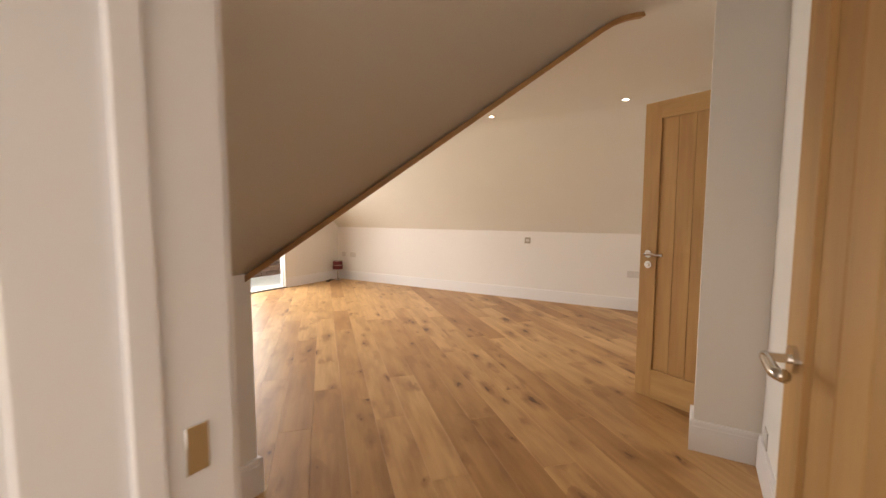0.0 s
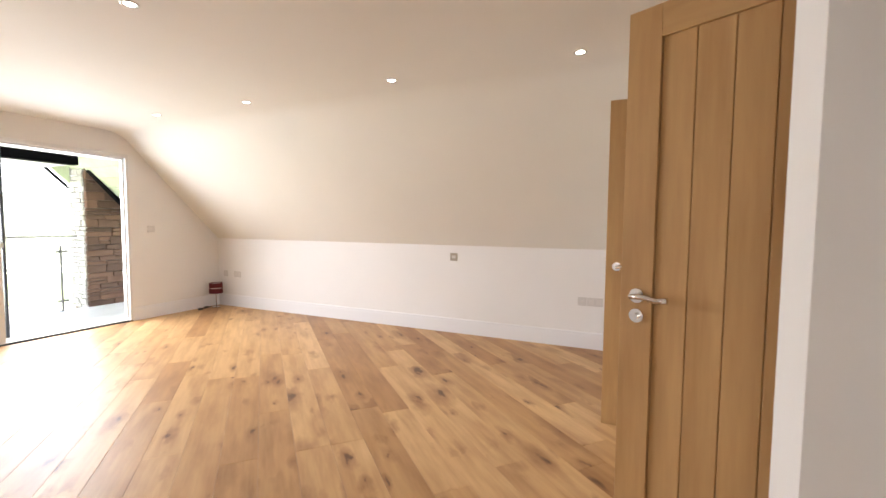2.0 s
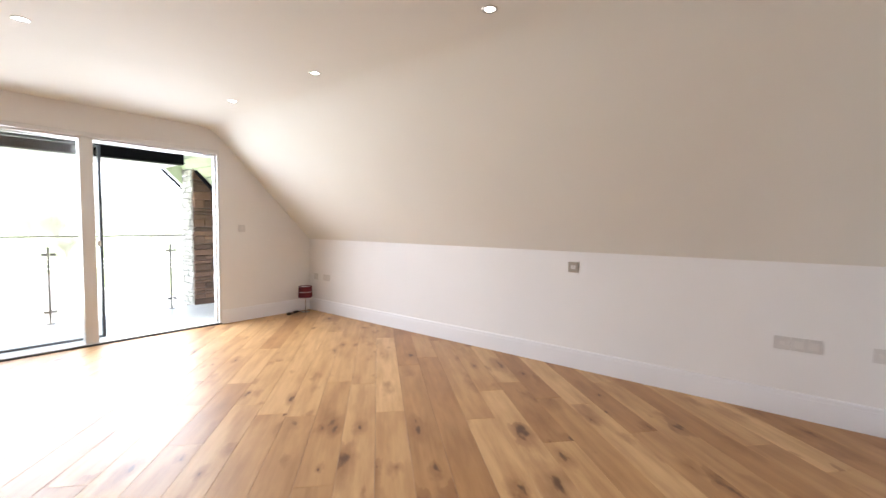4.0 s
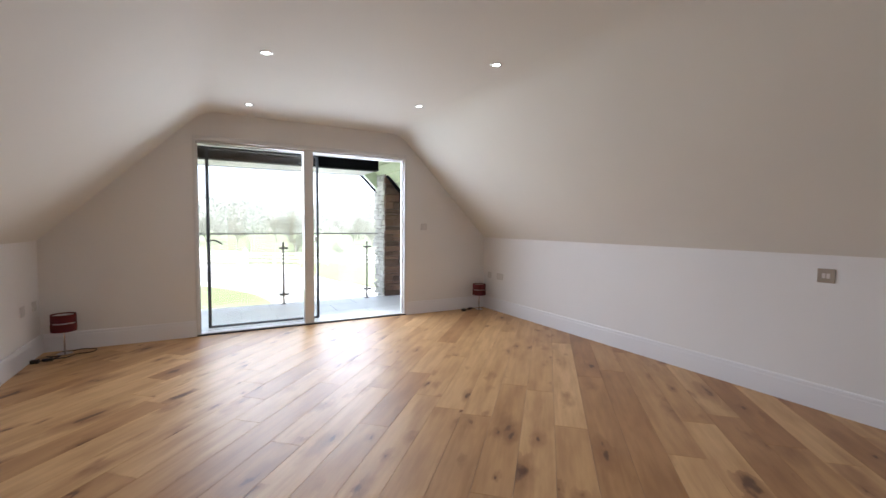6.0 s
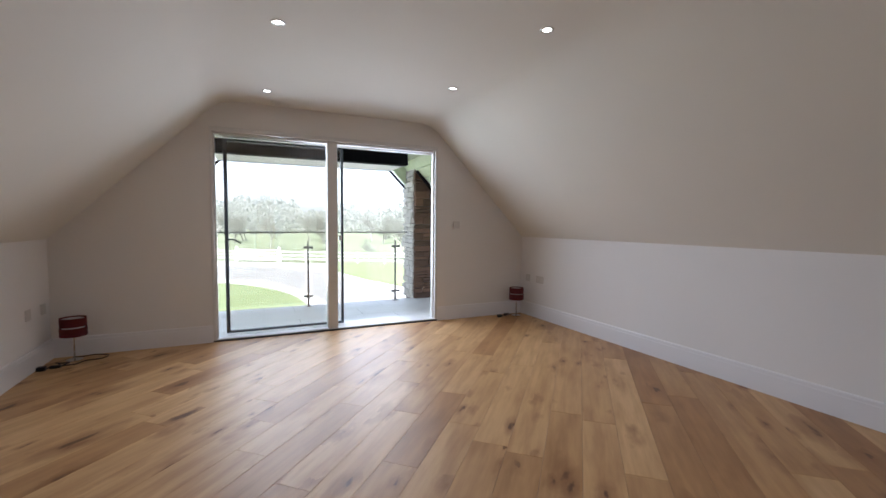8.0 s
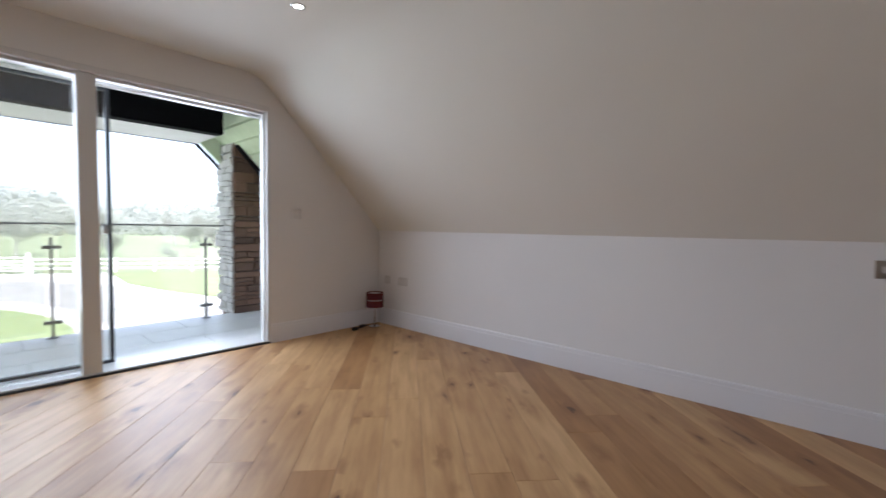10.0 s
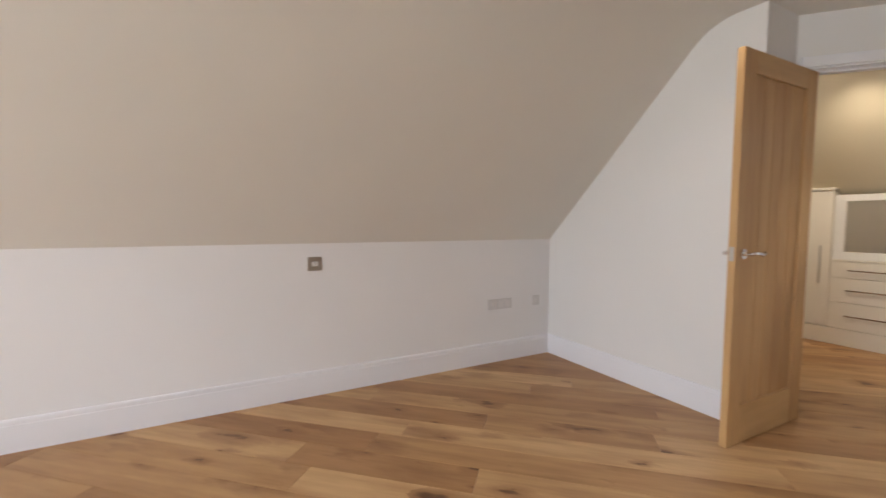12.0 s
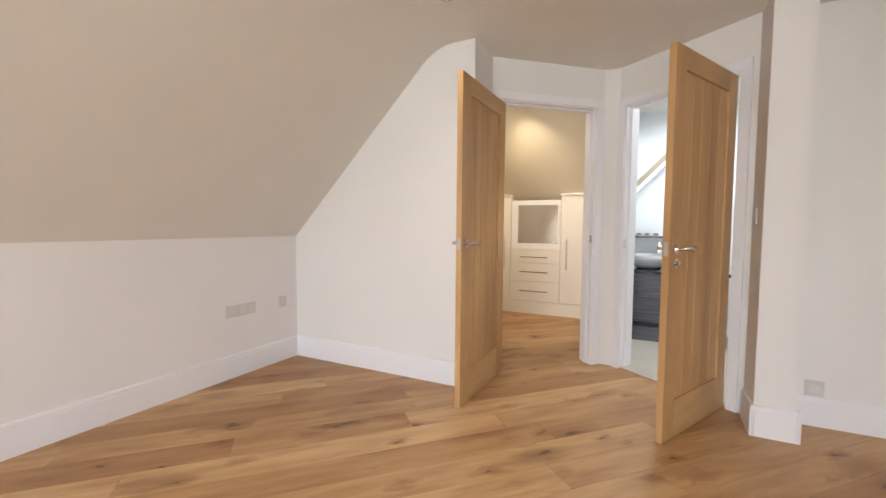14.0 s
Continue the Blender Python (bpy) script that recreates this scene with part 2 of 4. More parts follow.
CERAMIC = Mat("white_ceramic", (0.62, 0.63, 0.62), 0.12).m
BLACK_GLASS = Mat("black_glass_top", (0.02, 0.022, 0.025), 0.08).m
MIRROR = Mat("mirror", (0.85, 0.83, 0.78), 0.03, 1.0).m
BRONZE = Mat("bronze_handle", (0.26, 0.17, 0.10), 0.4, 0.8).m


def dark_grain():
    a = Mat("dark_grained_laminate", (0.05, 0.05, 0.055), 0.35)
    n = a.noise(a.coords((1.2, 1.2, 26)), 2.5, 6)
    a.color(a.ramp(n, [(0.3, (0.018, 0.018, 0.022)), (0.7, (0.10, 0.10, 0.115))]))
    return a.bump(n, 0.1, 0.001).m


DARK_WOOD = dark_grain()


# ---- mesh helpers ----
def box(bm, x0, x1, y0, y1, z0, z1):
    vs = [bm.verts.new((x, y, z)) for x in (x0, x1) for y in (y0, y1) for z in (z0, z1)]
    for f in ((0, 1, 3, 2), (4, 6, 7, 5), (0, 4, 5, 1), (2, 3, 7, 6), (0, 2, 6, 4), (1, 5, 7, 3)):
        bm.faces.new([vs[i] for i in f])
    return vs


def boxes(*dims, bevel=0.0, seg=1):
    bm = bmesh.new()
    for d in dims:
        box(bm, *d)
    if bevel:
        bmesh.ops.bevel(bm, geom=bm.edges[:], offset=bevel, segments=seg, affect="EDGES", profile=0.6)
    return bm


def prism(points, z0, z1):
    """A closed prism over a plan polygon."""
    bm = bmesh.new()
    lo = [bm.verts.new((x, y, z0)) for x, y in points]
    hi = [bm.verts.new((x, y, z1)) for x, y in points]
    bm.faces.new(lo[::-1])
    bm.faces.new(hi)
    for i in range(len(points)):
        j = (i + 1) % len(points)
        bm.faces.new((lo[i], lo[j], hi[j], hi[i]))
    bmesh.ops.recalc_face_normals(bm, faces=bm.faces)
    return bm


def cyl(bm, r, z0, z1, m=Matrix(), seg=20, r2=None):
    bmesh.ops.create_cone(bm, cap_ends=True, segments=seg, radius1=r, radius2=r if r2 is None else r2, depth=z1 - z0, matrix=m @ Matrix.Translation((0, 0, (z0 + z1) / 2)))


def lathe(profile, seg=32):
    """A surface of revolution round z from (radius, z) pairs."""
    bm = bmesh.new()
    rings = []
    for r, z in profile:
        rings.append([bm.verts.new((r * math.cos(2 * math.pi * i / seg), r * math.sin(2 * math.pi * i / seg), z)) for i in range(seg)])
    for a, b in zip(rings, rings[1:]):
        for i in range(seg):
            j = (i + 1) % seg
            bm.faces.new((a[i], a[j], b[j], b[i]))
    return bm


def tube(points, r, seg=8, taper=None):
    bm = bmesh.new()
    rings = []
    pts = [Vector(p) for p in points]
    up = Vector((0, 0, 1))
    for i, p in enumerate(pts):
        d = (pts[min(i + 1, len(pts) - 1)] - pts[max(i - 1, 0)]).normalized()
        s = d.cross(up if abs(d.z) < 0.95 else Vector((1, 0, 0))).normalized()
        u = s.cross(d)
        rr = r if taper is None else r + (taper - r) * i / (len(pts) - 1)
        rings.append([bm.verts.new(p + (s * math.cos(2 * math.pi * k / seg) + u * math.sin(2 * math.pi * k / seg)) * rr) for k in range(seg)])
    for a, b in zip(rings, rings[1:]):
        for k in range(seg):
            bm.faces.new((a[k], a[(k + 1) % seg], b[(k + 1) % seg], b[k]))
    bm.faces.new(rings[0][::-1])
    bm.faces.new(rings[-1])
    return bm


def mesh(name, bm, material, smooth=False):
    me = bpy.data.meshes.new(name)
    bm.to_mesh(me)
    bm.free()
    me.materials.append(material)
    if smooth:
        me.shade_smooth()
    return me


def part(name, bm, material, parent, label="", smooth=False, m=None):
    ob = new(name, mesh(name, bm, material, smooth))
    ob.parent = parent
    if m is not None:
        ob.matrix_basis = m
    return tagged(ob, label)


def built(name, bm, material, label, category, group="", kind="", smooth=False, m=None):
    ob = new(name, mesh(name, bm, material, smooth))
    if m is not None:
        ob.matrix_world = m
    return tagged(ob, label, category, group, kind)


def holder(name, m, label, category, group="", kind=""):
    ob = new(name)
    ob.empty_display_size = 0.1
    ob.matrix_world = m
    return tagged(ob, label, category, group, kind)


# ---- the plan ----
XR, XL, YG, YE = 7.02, 2.25, 6.27, 0.437
KNEE, TOP, YH = 1.0, 2.305, 2.0
XD0, XD1 = 1.25, 1.45
YHR, PX0, PX1, PY = 0.025, 3.68, 3.86, 0.318
P1, P2, P3, P4 = Vector((5.43, 0.11)), Vector((4.736, -0.509)), Vector((4.625, -0.519)), Vector((3.85, 0.06))
W2 = Vector((-0.746, -0.666)).normalized()
W1 = Vector((-0.80, 0.598)).normalized()


def structure(name, bm, material, label, category="wall", m=None):
    return built(name, bm, material, label, category, kind="structure", m=m)


structure("wall_east", boxes((XR, 7.25, YE - 0.2, YG, -0.2, KNEE + 0.3)), LIT_LOW_WALL, "low white painted knee wall under the sloping ceiling")
structure("wall_west", boxes((2.05, XL, YH, YG, -0.2, KNEE + 0.3)), LIT_LOW_WALL, "low white painted knee wall beside the window")
structure("wall_hall_north", boxes((XD0 - 0.9, XL - 0.2, YH, YH + 0.2, -0.2, KNEE + 0.3)), LIT_LOW_WALL, "low white painted knee wall along the hallway")
for nm, dims in (("wall_gable_west", (1.9, 3.45, YG, 6.37, -0.2, 2.9)), ("wall_gable_east", (5.80, 7.4, YG, 6.37, -0.2, 2.9)), ("wall_gable_head", (3.45, 5.80, YG, 6.37, 2.04, 2.9)), ("wall_gable_foot", (3.45, 5.80, YG, 6.37, -0.2, -0.02))):
    structure(nm, boxes(dims), WALL, "white painted gable wall round the wide window")
for nm, dims in (("wall_outer_west", (1.9, 3.36, 6.372, 6.62, -0.2, 2.9)), ("wall_outer_east", (5.98, 7.4, 6.372, 6.62, -0.2, 2.9)), ("wall_outer_head", (3.36, 5.98, 6.372, 6.62, 2.10, 2.9)), ("wall_outer_foot", (3.36, 5.98, 6.372, 6.62, -0.2, -0.02))):
    structure(nm, boxes(dims), WALL, "pale rendered outer face of the gable wall")
structure("wall_end", boxes((5.43, XR + 0.2, YE - 0.2, YE, -0.2, 2.6)), WALL, "white painted end wall under the sloping ceiling")
structure("wall_lobby_east", boxes((5.43, 5.60, 0.11, YE - 0.2, -0.2, 2.6)), WALL, "narrow white painted wall return beside the oak door")
structure("wall_hall_south", boxes((XD1, PX0, YHR - 0.2, YHR, -0.2, 2.6)), WALL, "plain white painted hallway wall")
structure("wall_pier", boxes((PX0, PX1, YHR - 0.2, PY, -0.2, 2.6)), WALL, "white painted wall pier that stands out from the hallway wall")


def wall_with_door(name, start, along, length, o0, o1, head, thick, label, top=2.6):
    """A wall from start along a direction; the room is on its left side; an opening from o0 to o1."""
    bm = boxes((0, o0, 0, thick, -0.2, top), (o1, length, 0, thick, -0.2, top), (o0, o1, 0, thick, head, top), (o0, o1, 0, thick, -0.2, -0.02))
    ang = math.degrees(math.atan2(along.y, along.x))
    return structure(name, bm, WALL, label, m=pose(start.x, start.y, 0, 0, 0, ang))


HEAD = 2.015
wall_with_door("wall_dressing", P1, W2, 0.93, 0.075, 0.868, HEAD, 0.13, "white painted angled wall with a doorway to the dressing room")
structure("wall_lobby_middle", prism([(P2.x, P2.y), (P3.x, P3.y), (4.60, -0.70), (4.82, -0.66)], -0.2, 2.6), WALL, "short white painted wall between two doorways")
S1 = Vector((4.66, -0.545))
L1 = (P4 - S1).length
wall_with_door("wall_bathroom", S1, W1, L1 + 0.02, 0.10, 0.912, HEAD, 0.13, "white painted angled wall with a doorway to the bathroom")
structure("wall_entry", boxes((XD0, XD1, -0.25, 0.10, -0.2, 2.6), (XD0, XD1, 0.88, YH, -0.2, 2.6), (XD0, XD1, 0.10, 0.88, HEAD, 2.6), (XD0, XD1, 0.10, 0.88, -0.2, -0.02)), WALL, "white painted wall with the doorway into the hallway")
# rooms behind the doorways
structure("wall_dressing_side", boxes((4.70, 4.76, -2.85, -0.70, -0.2, 2.6)), WALL, "plain painted partition wall beside the wardrobes")
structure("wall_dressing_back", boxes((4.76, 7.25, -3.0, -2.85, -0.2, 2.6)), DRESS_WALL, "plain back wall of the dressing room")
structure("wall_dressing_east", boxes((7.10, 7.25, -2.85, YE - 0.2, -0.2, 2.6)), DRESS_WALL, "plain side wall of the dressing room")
structure("wall_bathroom_back", boxes((2.6, 4.70, -2.1, -1.95, -0.2, 2.6)), BATH_WALL, "pale blue white painted bathroom wall")
structure("wall_bathroom_west", boxes((2.45, 2.6, -2.1, YHR - 0.2, -0.2, 2.6)), BATH_WALL, "plain pale painted bathroom side wall")
structure("wall_bathroom_east", boxes((4.66, 4.70, -1.95, -0.75, -0.2, 2.6)), BATH_WALL, "pale painted bathroom wall beside the vanity")
structure("wall_landing", boxes((-0.6, -0.45, -1.2, 2.2, -0.2, 2.6), (-0.45, XD0, -1.2, -1.05, -0.2, 2.6), (-0.45, 0.35, YH, YH + 0.2, -0.2, 2.6), (XD0, XD1, -1.05, -0.25, -0.2, 2.6)), WALL, "plain white painted landing walls")


# ---- ceiling ----
def arc_profile():
    """Distance in from the knee wall against height: the slope, a soft curve, the flat ceiling."""
    pts = [(-0.22, KNEE - 0.22), (0.0, KNEE), (0.6, KNEE + 0.6), (1.19, KNEE + 1.19)]
    a, b, c = Vector((1.19, KNEE + 1.19)), Vector((TOP - KNEE, TOP)), Vector((1.45, TOP))
    for i in range(1, 13):
        t = i / 12
        p = a * (1 - t) ** 2 + b * 2 * t * (1 - t) + c * t ** 2
        pts.append((p.x, p.y))
    return pts


PROFILE = arc_profile()
FLAT = PROFILE[-1][0]


def ceiling_mesh():
    bm = bmesh.new()

    def strip(quads):
        for q in quads:
            bm.faces.new([bm.verts.new(p) for p in q])

    xa, xb, yb = XL + FLAT, XR - FLAT, YH - FLAT
    for (d0, z0), (d1, z1) in zip(PROFILE, PROFILE[1:]):
        for ya, yc in ((YE - 0.15, yb), (yb, YG + 0.1)):
            strip([[(XR - d0, ya, z0), (XR - d1, ya, z1), (XR - d1, yc, z1), (XR - d0, yc, z0)]])
        strip([[(XL + d0, YG + 0.1, z0), (XL + d1, YG + 0.1, z1), (XL + d1, YH - d1, z1), (XL + d0, YH - d0, z0)]])
        strip([[(XD0 - 0.05, YH - d0, z0), (XL + d0, YH - d0, z0), (XL + d1, YH - d1, z1), (XD0 - 0.05, YH - d1, z1)]])
    for ya, yc in ((-1.0, YE - 0.15), (YE - 0.15, yb), (yb, YG + 0.1)):
        for x0, x1 in ((XD0 - 0.05, xa), (xa, xb), (xb, 5.70)):
            if (x0 < xa and ya == yb) or (x0 == xb and ya > -1.0):
                continue
            strip([[(x0, ya, TOP), (x1, ya, TOP), (x1, yc, TOP), (x0, yc, TOP)]])
    bmesh.ops.remove_doubles(bm, verts=bm.verts[:], dist=0.0005)
    for f in bm.faces:
        if f.normal.z > 0:
            f.normal_flip()
    bm.normal_update()
    return bm


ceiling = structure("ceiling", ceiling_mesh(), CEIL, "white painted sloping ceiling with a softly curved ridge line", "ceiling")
solid = ceiling.modifiers.new("thick", "SOLIDIFY")
solid.thickness, solid.offset = 0.06, -1.0
ceiling.data.shade_smooth()
ceiling.modifiers.new("even", "WEIGHTED_NORMAL").weight = 100
structure("ceiling_landing", boxes((-0.6, XD0 - 0.05, -1.2, 2.2, 2.4, 2.5)), CEIL, "plain white landing ceiling", "ceiling")
structure("ceiling_bathroom", boxes((2.45, 4.70, -2.1, -1.0, 2.3, 2.4)), CEIL, "plain white bathroom ceiling", "ceiling")


def dressing_ceiling():
    bm = bmesh.new()
    prof = [(-2.85, 0.93), (-1.23, 2.34), (-1.23, 2.46), (-2.85, 1.10)]
    a = [bm.verts.new((4.76, y, z)) for y, z in prof]
    b = [bm.verts.new((7.10, y, z)) for y, z in prof]
    bm.faces.new(a)
    bm.faces.new(b[::-1])
    for i in range(4):
        bm.faces.new((a[i], b[i], b[(i + 1) % 4], a[(i + 1) % 4]))
    bmesh.ops.recalc_face_normals(bm, faces=bm.faces)
    return bm


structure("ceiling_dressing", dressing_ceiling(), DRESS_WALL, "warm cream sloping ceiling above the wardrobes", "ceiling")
structure("ceiling_dressing_flat", boxes((5.45, 7.25, -1.23, YE - 0.2, 2.32, 2.45)), CEIL, "plain dressing room ceiling", "ceiling")

# oak strip along the outer corner of the two slopes
def valley_strip():
    bm = bmesh.new()
    side = Vector((1, 1, 0)).normalized() * 0.019
    rings = []
    for d, z in [(-0.03, KNEE - 0.03)] + [p for p in PROFILE if 0 < p[0] < 1.36]:
        c = Vector((XL + d, YH - d, z))
        down, up = Vector((0.006, -0.006, -0.016)), Vector((-0.002, 0.002, 0.006))
        rings.append([bm.verts.new(p) for p in (c - side + down, c + side + down, c + side + up, c - side + up)])
    for a, b in zip(rings, rings[1:]):
        for k in range(4):
            bm.faces.new((a[k], a[(k + 1) % 4], b[(k + 1) % 4], b[k]))
    bm.faces.new(rings[0])
    bm.faces.new(rings[-1][::-1])
    bmesh.ops.recalc_face_normals(bm, faces=bm.faces)
    return bm


structure("trim", valley_strip(), EDGE_OAK, "oak strip along the edge where two ceiling slopes meet", "trim")

# ---- floor ----
floor = structure("floor", boxes((-0.6, 7.25, -3.0, 6.62, -0.2, -0.018)), BARK, "wide oak board floor laid diagonally with visible knots", "floor")


def clip(poly, planes):
    for nx, ny, c in planes:
        out = []
        for i, p in enumerate(poly):
            q = poly[(i + 1) % len(poly)]
            dp, dq = nx * p[0] + ny * p[1] - c, nx * q[0] + ny * q[1] - c
            if dp >= 0:
                out.append(p)
            if dp * dq < 0:
                t = dp / (dp - dq)
                out.append((p[0] + (q[0] - p[0]) * t, p[1] + (q[1] - p[1]) * t))
        poly = out
        if len(poly) < 3:
            return []
    return poly


def board_mesh(poly, thick=0.017, bev=0.0008):
    bm = bmesh.new()
    c = Vector((sum(p[0] for p in poly) / len(poly), sum(p[1] for p in poly) / len(poly)))
    lo, mid, hi = [], [], []
    for p in poly:
        v = Vector(p)
        d = (c - v).normalized() * bev * 1.6
        lo.append(bm.verts.new((v.x, v.y, -thick)))
        mid.append(bm.verts.new((v.x, v.y, -bev)))
        hi.append(bm.verts.new((v.x + d.x, v.y + (bev if c.y > v.y else -bev), 0)))
    bm.faces.new(hi)
    n = len(poly)
    for a, b in ((lo, mid), (mid, hi)):
        for i in range(n):
            bm.faces.new((a[i], a[(i + 1) % n], b[(i + 1) % n], b[i]))
    bmesh.ops.recalc_face_normals(bm, faces=bm.faces)
    return bm


def lay_floor():
    rng = random.Random(11)
    ang = 47.0
    u = Vector((math.cos(radians(ang)), math.sin(radians(ang))))
    v = Vector((-u.y, u.x))
    width, gap = 0.186, 0.0006
    planes = [(1, 0, 0.2), (-1, 0, -7.03), (0, 1, -2.3), (0, -1, -6.28)]
    for k in range(-42, 32):
        v0 = -1.616 + k * width
        s = -4.0 + rng.random() * 1.6
        while s < 12:
            length = rng.choice((0.9, 1.3, 1.8, 1.8, 2.1))
            corners = [(s + gap, v0 + gap), (s + length - gap, v0 + gap), (s + length - gap, v0 + width - gap), (s + gap, v0 + width - gap)]
            world_poly = [tuple(u * a + v * b) for a, b in corners]
            poly = clip(world_poly, planes)
            if len(poly) >= 3:
                origin = u * s + v * v0
                local = [((Vector(p) - origin).dot(u), (Vector(p) - origin).dot(v)) for p in poly]
                area = abs(sum(local[i][0] * local[(i + 1) % len(local)][1] - local[(i + 1) % len(local)][0] * local[i][1] for i in range(len(local)))) / 2
                if area > 0.004:
                    part("board", board_mesh(local), FLOOR_OAK, floor, m=pose(origin.x, origin.y, 0, 0, 0, ang))
            s += length


# ---- skirting ----
def skirting(name, a, b, h=0.165, t=0.018, category="baseboard"):
    """A moulded skirting board along a plan line; the room is on its left."""
    a, b = Vector(a), Vector(b)
    length = (b - a).length
    prof = [(0, 0), (t, 0), (t, h - 0.030), (t - 0.002, h - 0.028), (t - 0.002, h - 0.008), (t - 0.006, h), (0, h)]
    bm = bmesh.new()
    p0 = [bm.verts.new((0, y, z)) for y, z in prof]
    p1 = [bm.verts.new((length, y, z)) for y, z in prof]
    bm.faces.new(p0)
    bm.faces.new(p1[::-1])
    for i in range(len(prof)):
        j = (i + 1) % len(prof)
        bm.faces.new((p0[i], p1[i], p1[j], p0[j]))
    bmesh.ops.recalc_face_normals(bm, faces=bm.faces)
    ang = math.degrees(math.atan2(b.y - a.y, b.x - a.x))
    return structure(name, bm, TRIM, "white painted moulded skirting board along the wall foot", category, m=pose(a.x, a.y, 0, 0, 0, ang))


skirting("baseboard_east", (XR, YE + 0.019), (XR, YG - 0.001))
skirting("baseboard_gable_east", (XR - 0.019, YG), (5.80, YG))
skirting("baseboard_gable_west", (3.45, YG), (XL + 0.019, YG))
skirting("baseboard_west", (XL, YG - 0.001), (XL, YH - 0.018))
skirting("baseboard_hall_north", (XL, YH), (XD1 + 0.001, YH))
skirting("baseboard_end", (5.43, YE), (XR - 0.001, YE))
skirting("baseboard_hall_south", (XD1 + 0.08, YHR), (PX0 - 0.019, YHR))
skirting("baseboard_pier_west", (PX0, YHR + 0.001), (PX0, PY + 0.018))
skirting("baseboard_pier", (PX0 + 0.001, PY), (PX1 - 0.001, PY))
skirting("baseboard_pier_east", (PX1, PY + 0.018), (PX1, 0.08))
n2 = Vector((-W2.y, W2.x)) * -1


def doorset(name, start, along, o0, o1, thick, label, stop_at=0.045, keep=None, room=True):
    """White lining, stop and architraves for an opening in a wall from start along a direction, thickness on the left of it."""
    top = holder(name, pose(start.x, start.y, 0, 0, 0, math.degrees(math.atan2(along.y, along.x))), label, "door frame", kind="structure")
    lt = 0.012
    part("lining", boxes((o0, o0 + lt, -0.003, thick + 0.003, 0, HEAD - lt), (o1 - lt, o1, -0.003, thick + 0.003, 0, HEAD - lt), (o0, o1, -0.003, thick + 0.003, HEAD - lt, HEAD), bevel=0.0015), TRIM, top)
    s0, s1 = stop_at, stop_at + 0.03
    part("stop", boxes((o0 + lt, o0 + lt + 0.012, s0, s1, 0, HEAD - lt - 0.012), (o1 - lt - 0.012, o1 - lt, s0, s1, 0, HEAD - lt - 0.012), (o0 + lt, o1 - lt, s0, s1, HEAD - lt - 0.012, HEAD - lt), bevel=0.001), TRIM, top)
    for side in (0, 1):
        y0, y1 = ((-0.016, -0.0005) if side == 0 else (thick + 0.0005, thick + 0.016))
        aw = 0.055
        part("architrave", boxes((o0 - aw, o0 + 0.003, y0, y1, 0, HEAD - 0.003), (o1 - 0.003, o1 + aw, y0, y1, 0, HEAD - 0.003), (o0 - aw, o1 + aw, y0, y1, HEAD - 0.003, HEAD + aw), bevel=0.003, seg=2), TRIM, top)
    if keep:
        x, y, z = keep
        part("keep_plate", boxes((x - 0.001, x + 0.0025, y - 0.014, y + 0.014, z - 0.03, z + 0.03), bevel=0.0008), CHROME, top, "chrome strike plate")
    return top


doorset("door_frame_dressing", P1, W2, 0.075, 0.868, 0.13, "white painted door frame of the dressing room doorway", keep=(0.854, 0.02, 1.0))
doorset("door_frame_bathroom", S1, W1, 0.10, 0.912, 0.13, "white painted door frame of the bathroom doorway", keep=(0.114, 0.02, 0.97))
doorset("door_frame_entry", Vector((XD1, 0.0)), Vector((0, 1)), 0.10, 0.88, 0.20, "white painted door frame of the hallway entrance", stop_at=0.085, keep=(0.866, 0.045, 0.975))
built("threshold_strip", boxes((0.10, 0.912, 0.0, 0.05, 0.0, 0.008), bevel=0.003), EDGE_OAK, "oak threshold strip in the bathroom doorway", "threshold", kind="structure", m=pose(S1.x, S1.y, 0, 0, 0, math.degrees(math.atan2(W1.y, W1.x))))


# ---- oak doors ----
def lever(parent, x, y, z, side, towards):
    """Lever on a round rose, and what is below it. side: +1 or -1 face; towards: direction of the lever along x."""
    bm = bmesh.new()
    m = pose(x, y, z, 90 if side < 0 else -90)
    cyl(bm, 0.026, 0.0, 0.009, m, 28)
    cyl(bm, 0.009, 0.009, 0.045, m, 14)
    rose = part("rose", bm, CHROME, parent, "round chrome rose")
    pts = [(x + towards * d, y + side * (0.045 + o), z + h) for d, o, h in ((-0.006, 0, 0), (0.02, 0.004, 0.003), (0.05, 0.006, 0.004), (0.085, 0.003, -0.004), (0.118, -0.002, 0.002))]
    part("lever", tube(pts, 0.0088, 10, 0.0115), CHROME, parent, "curved chrome lever handle", smooth=True)


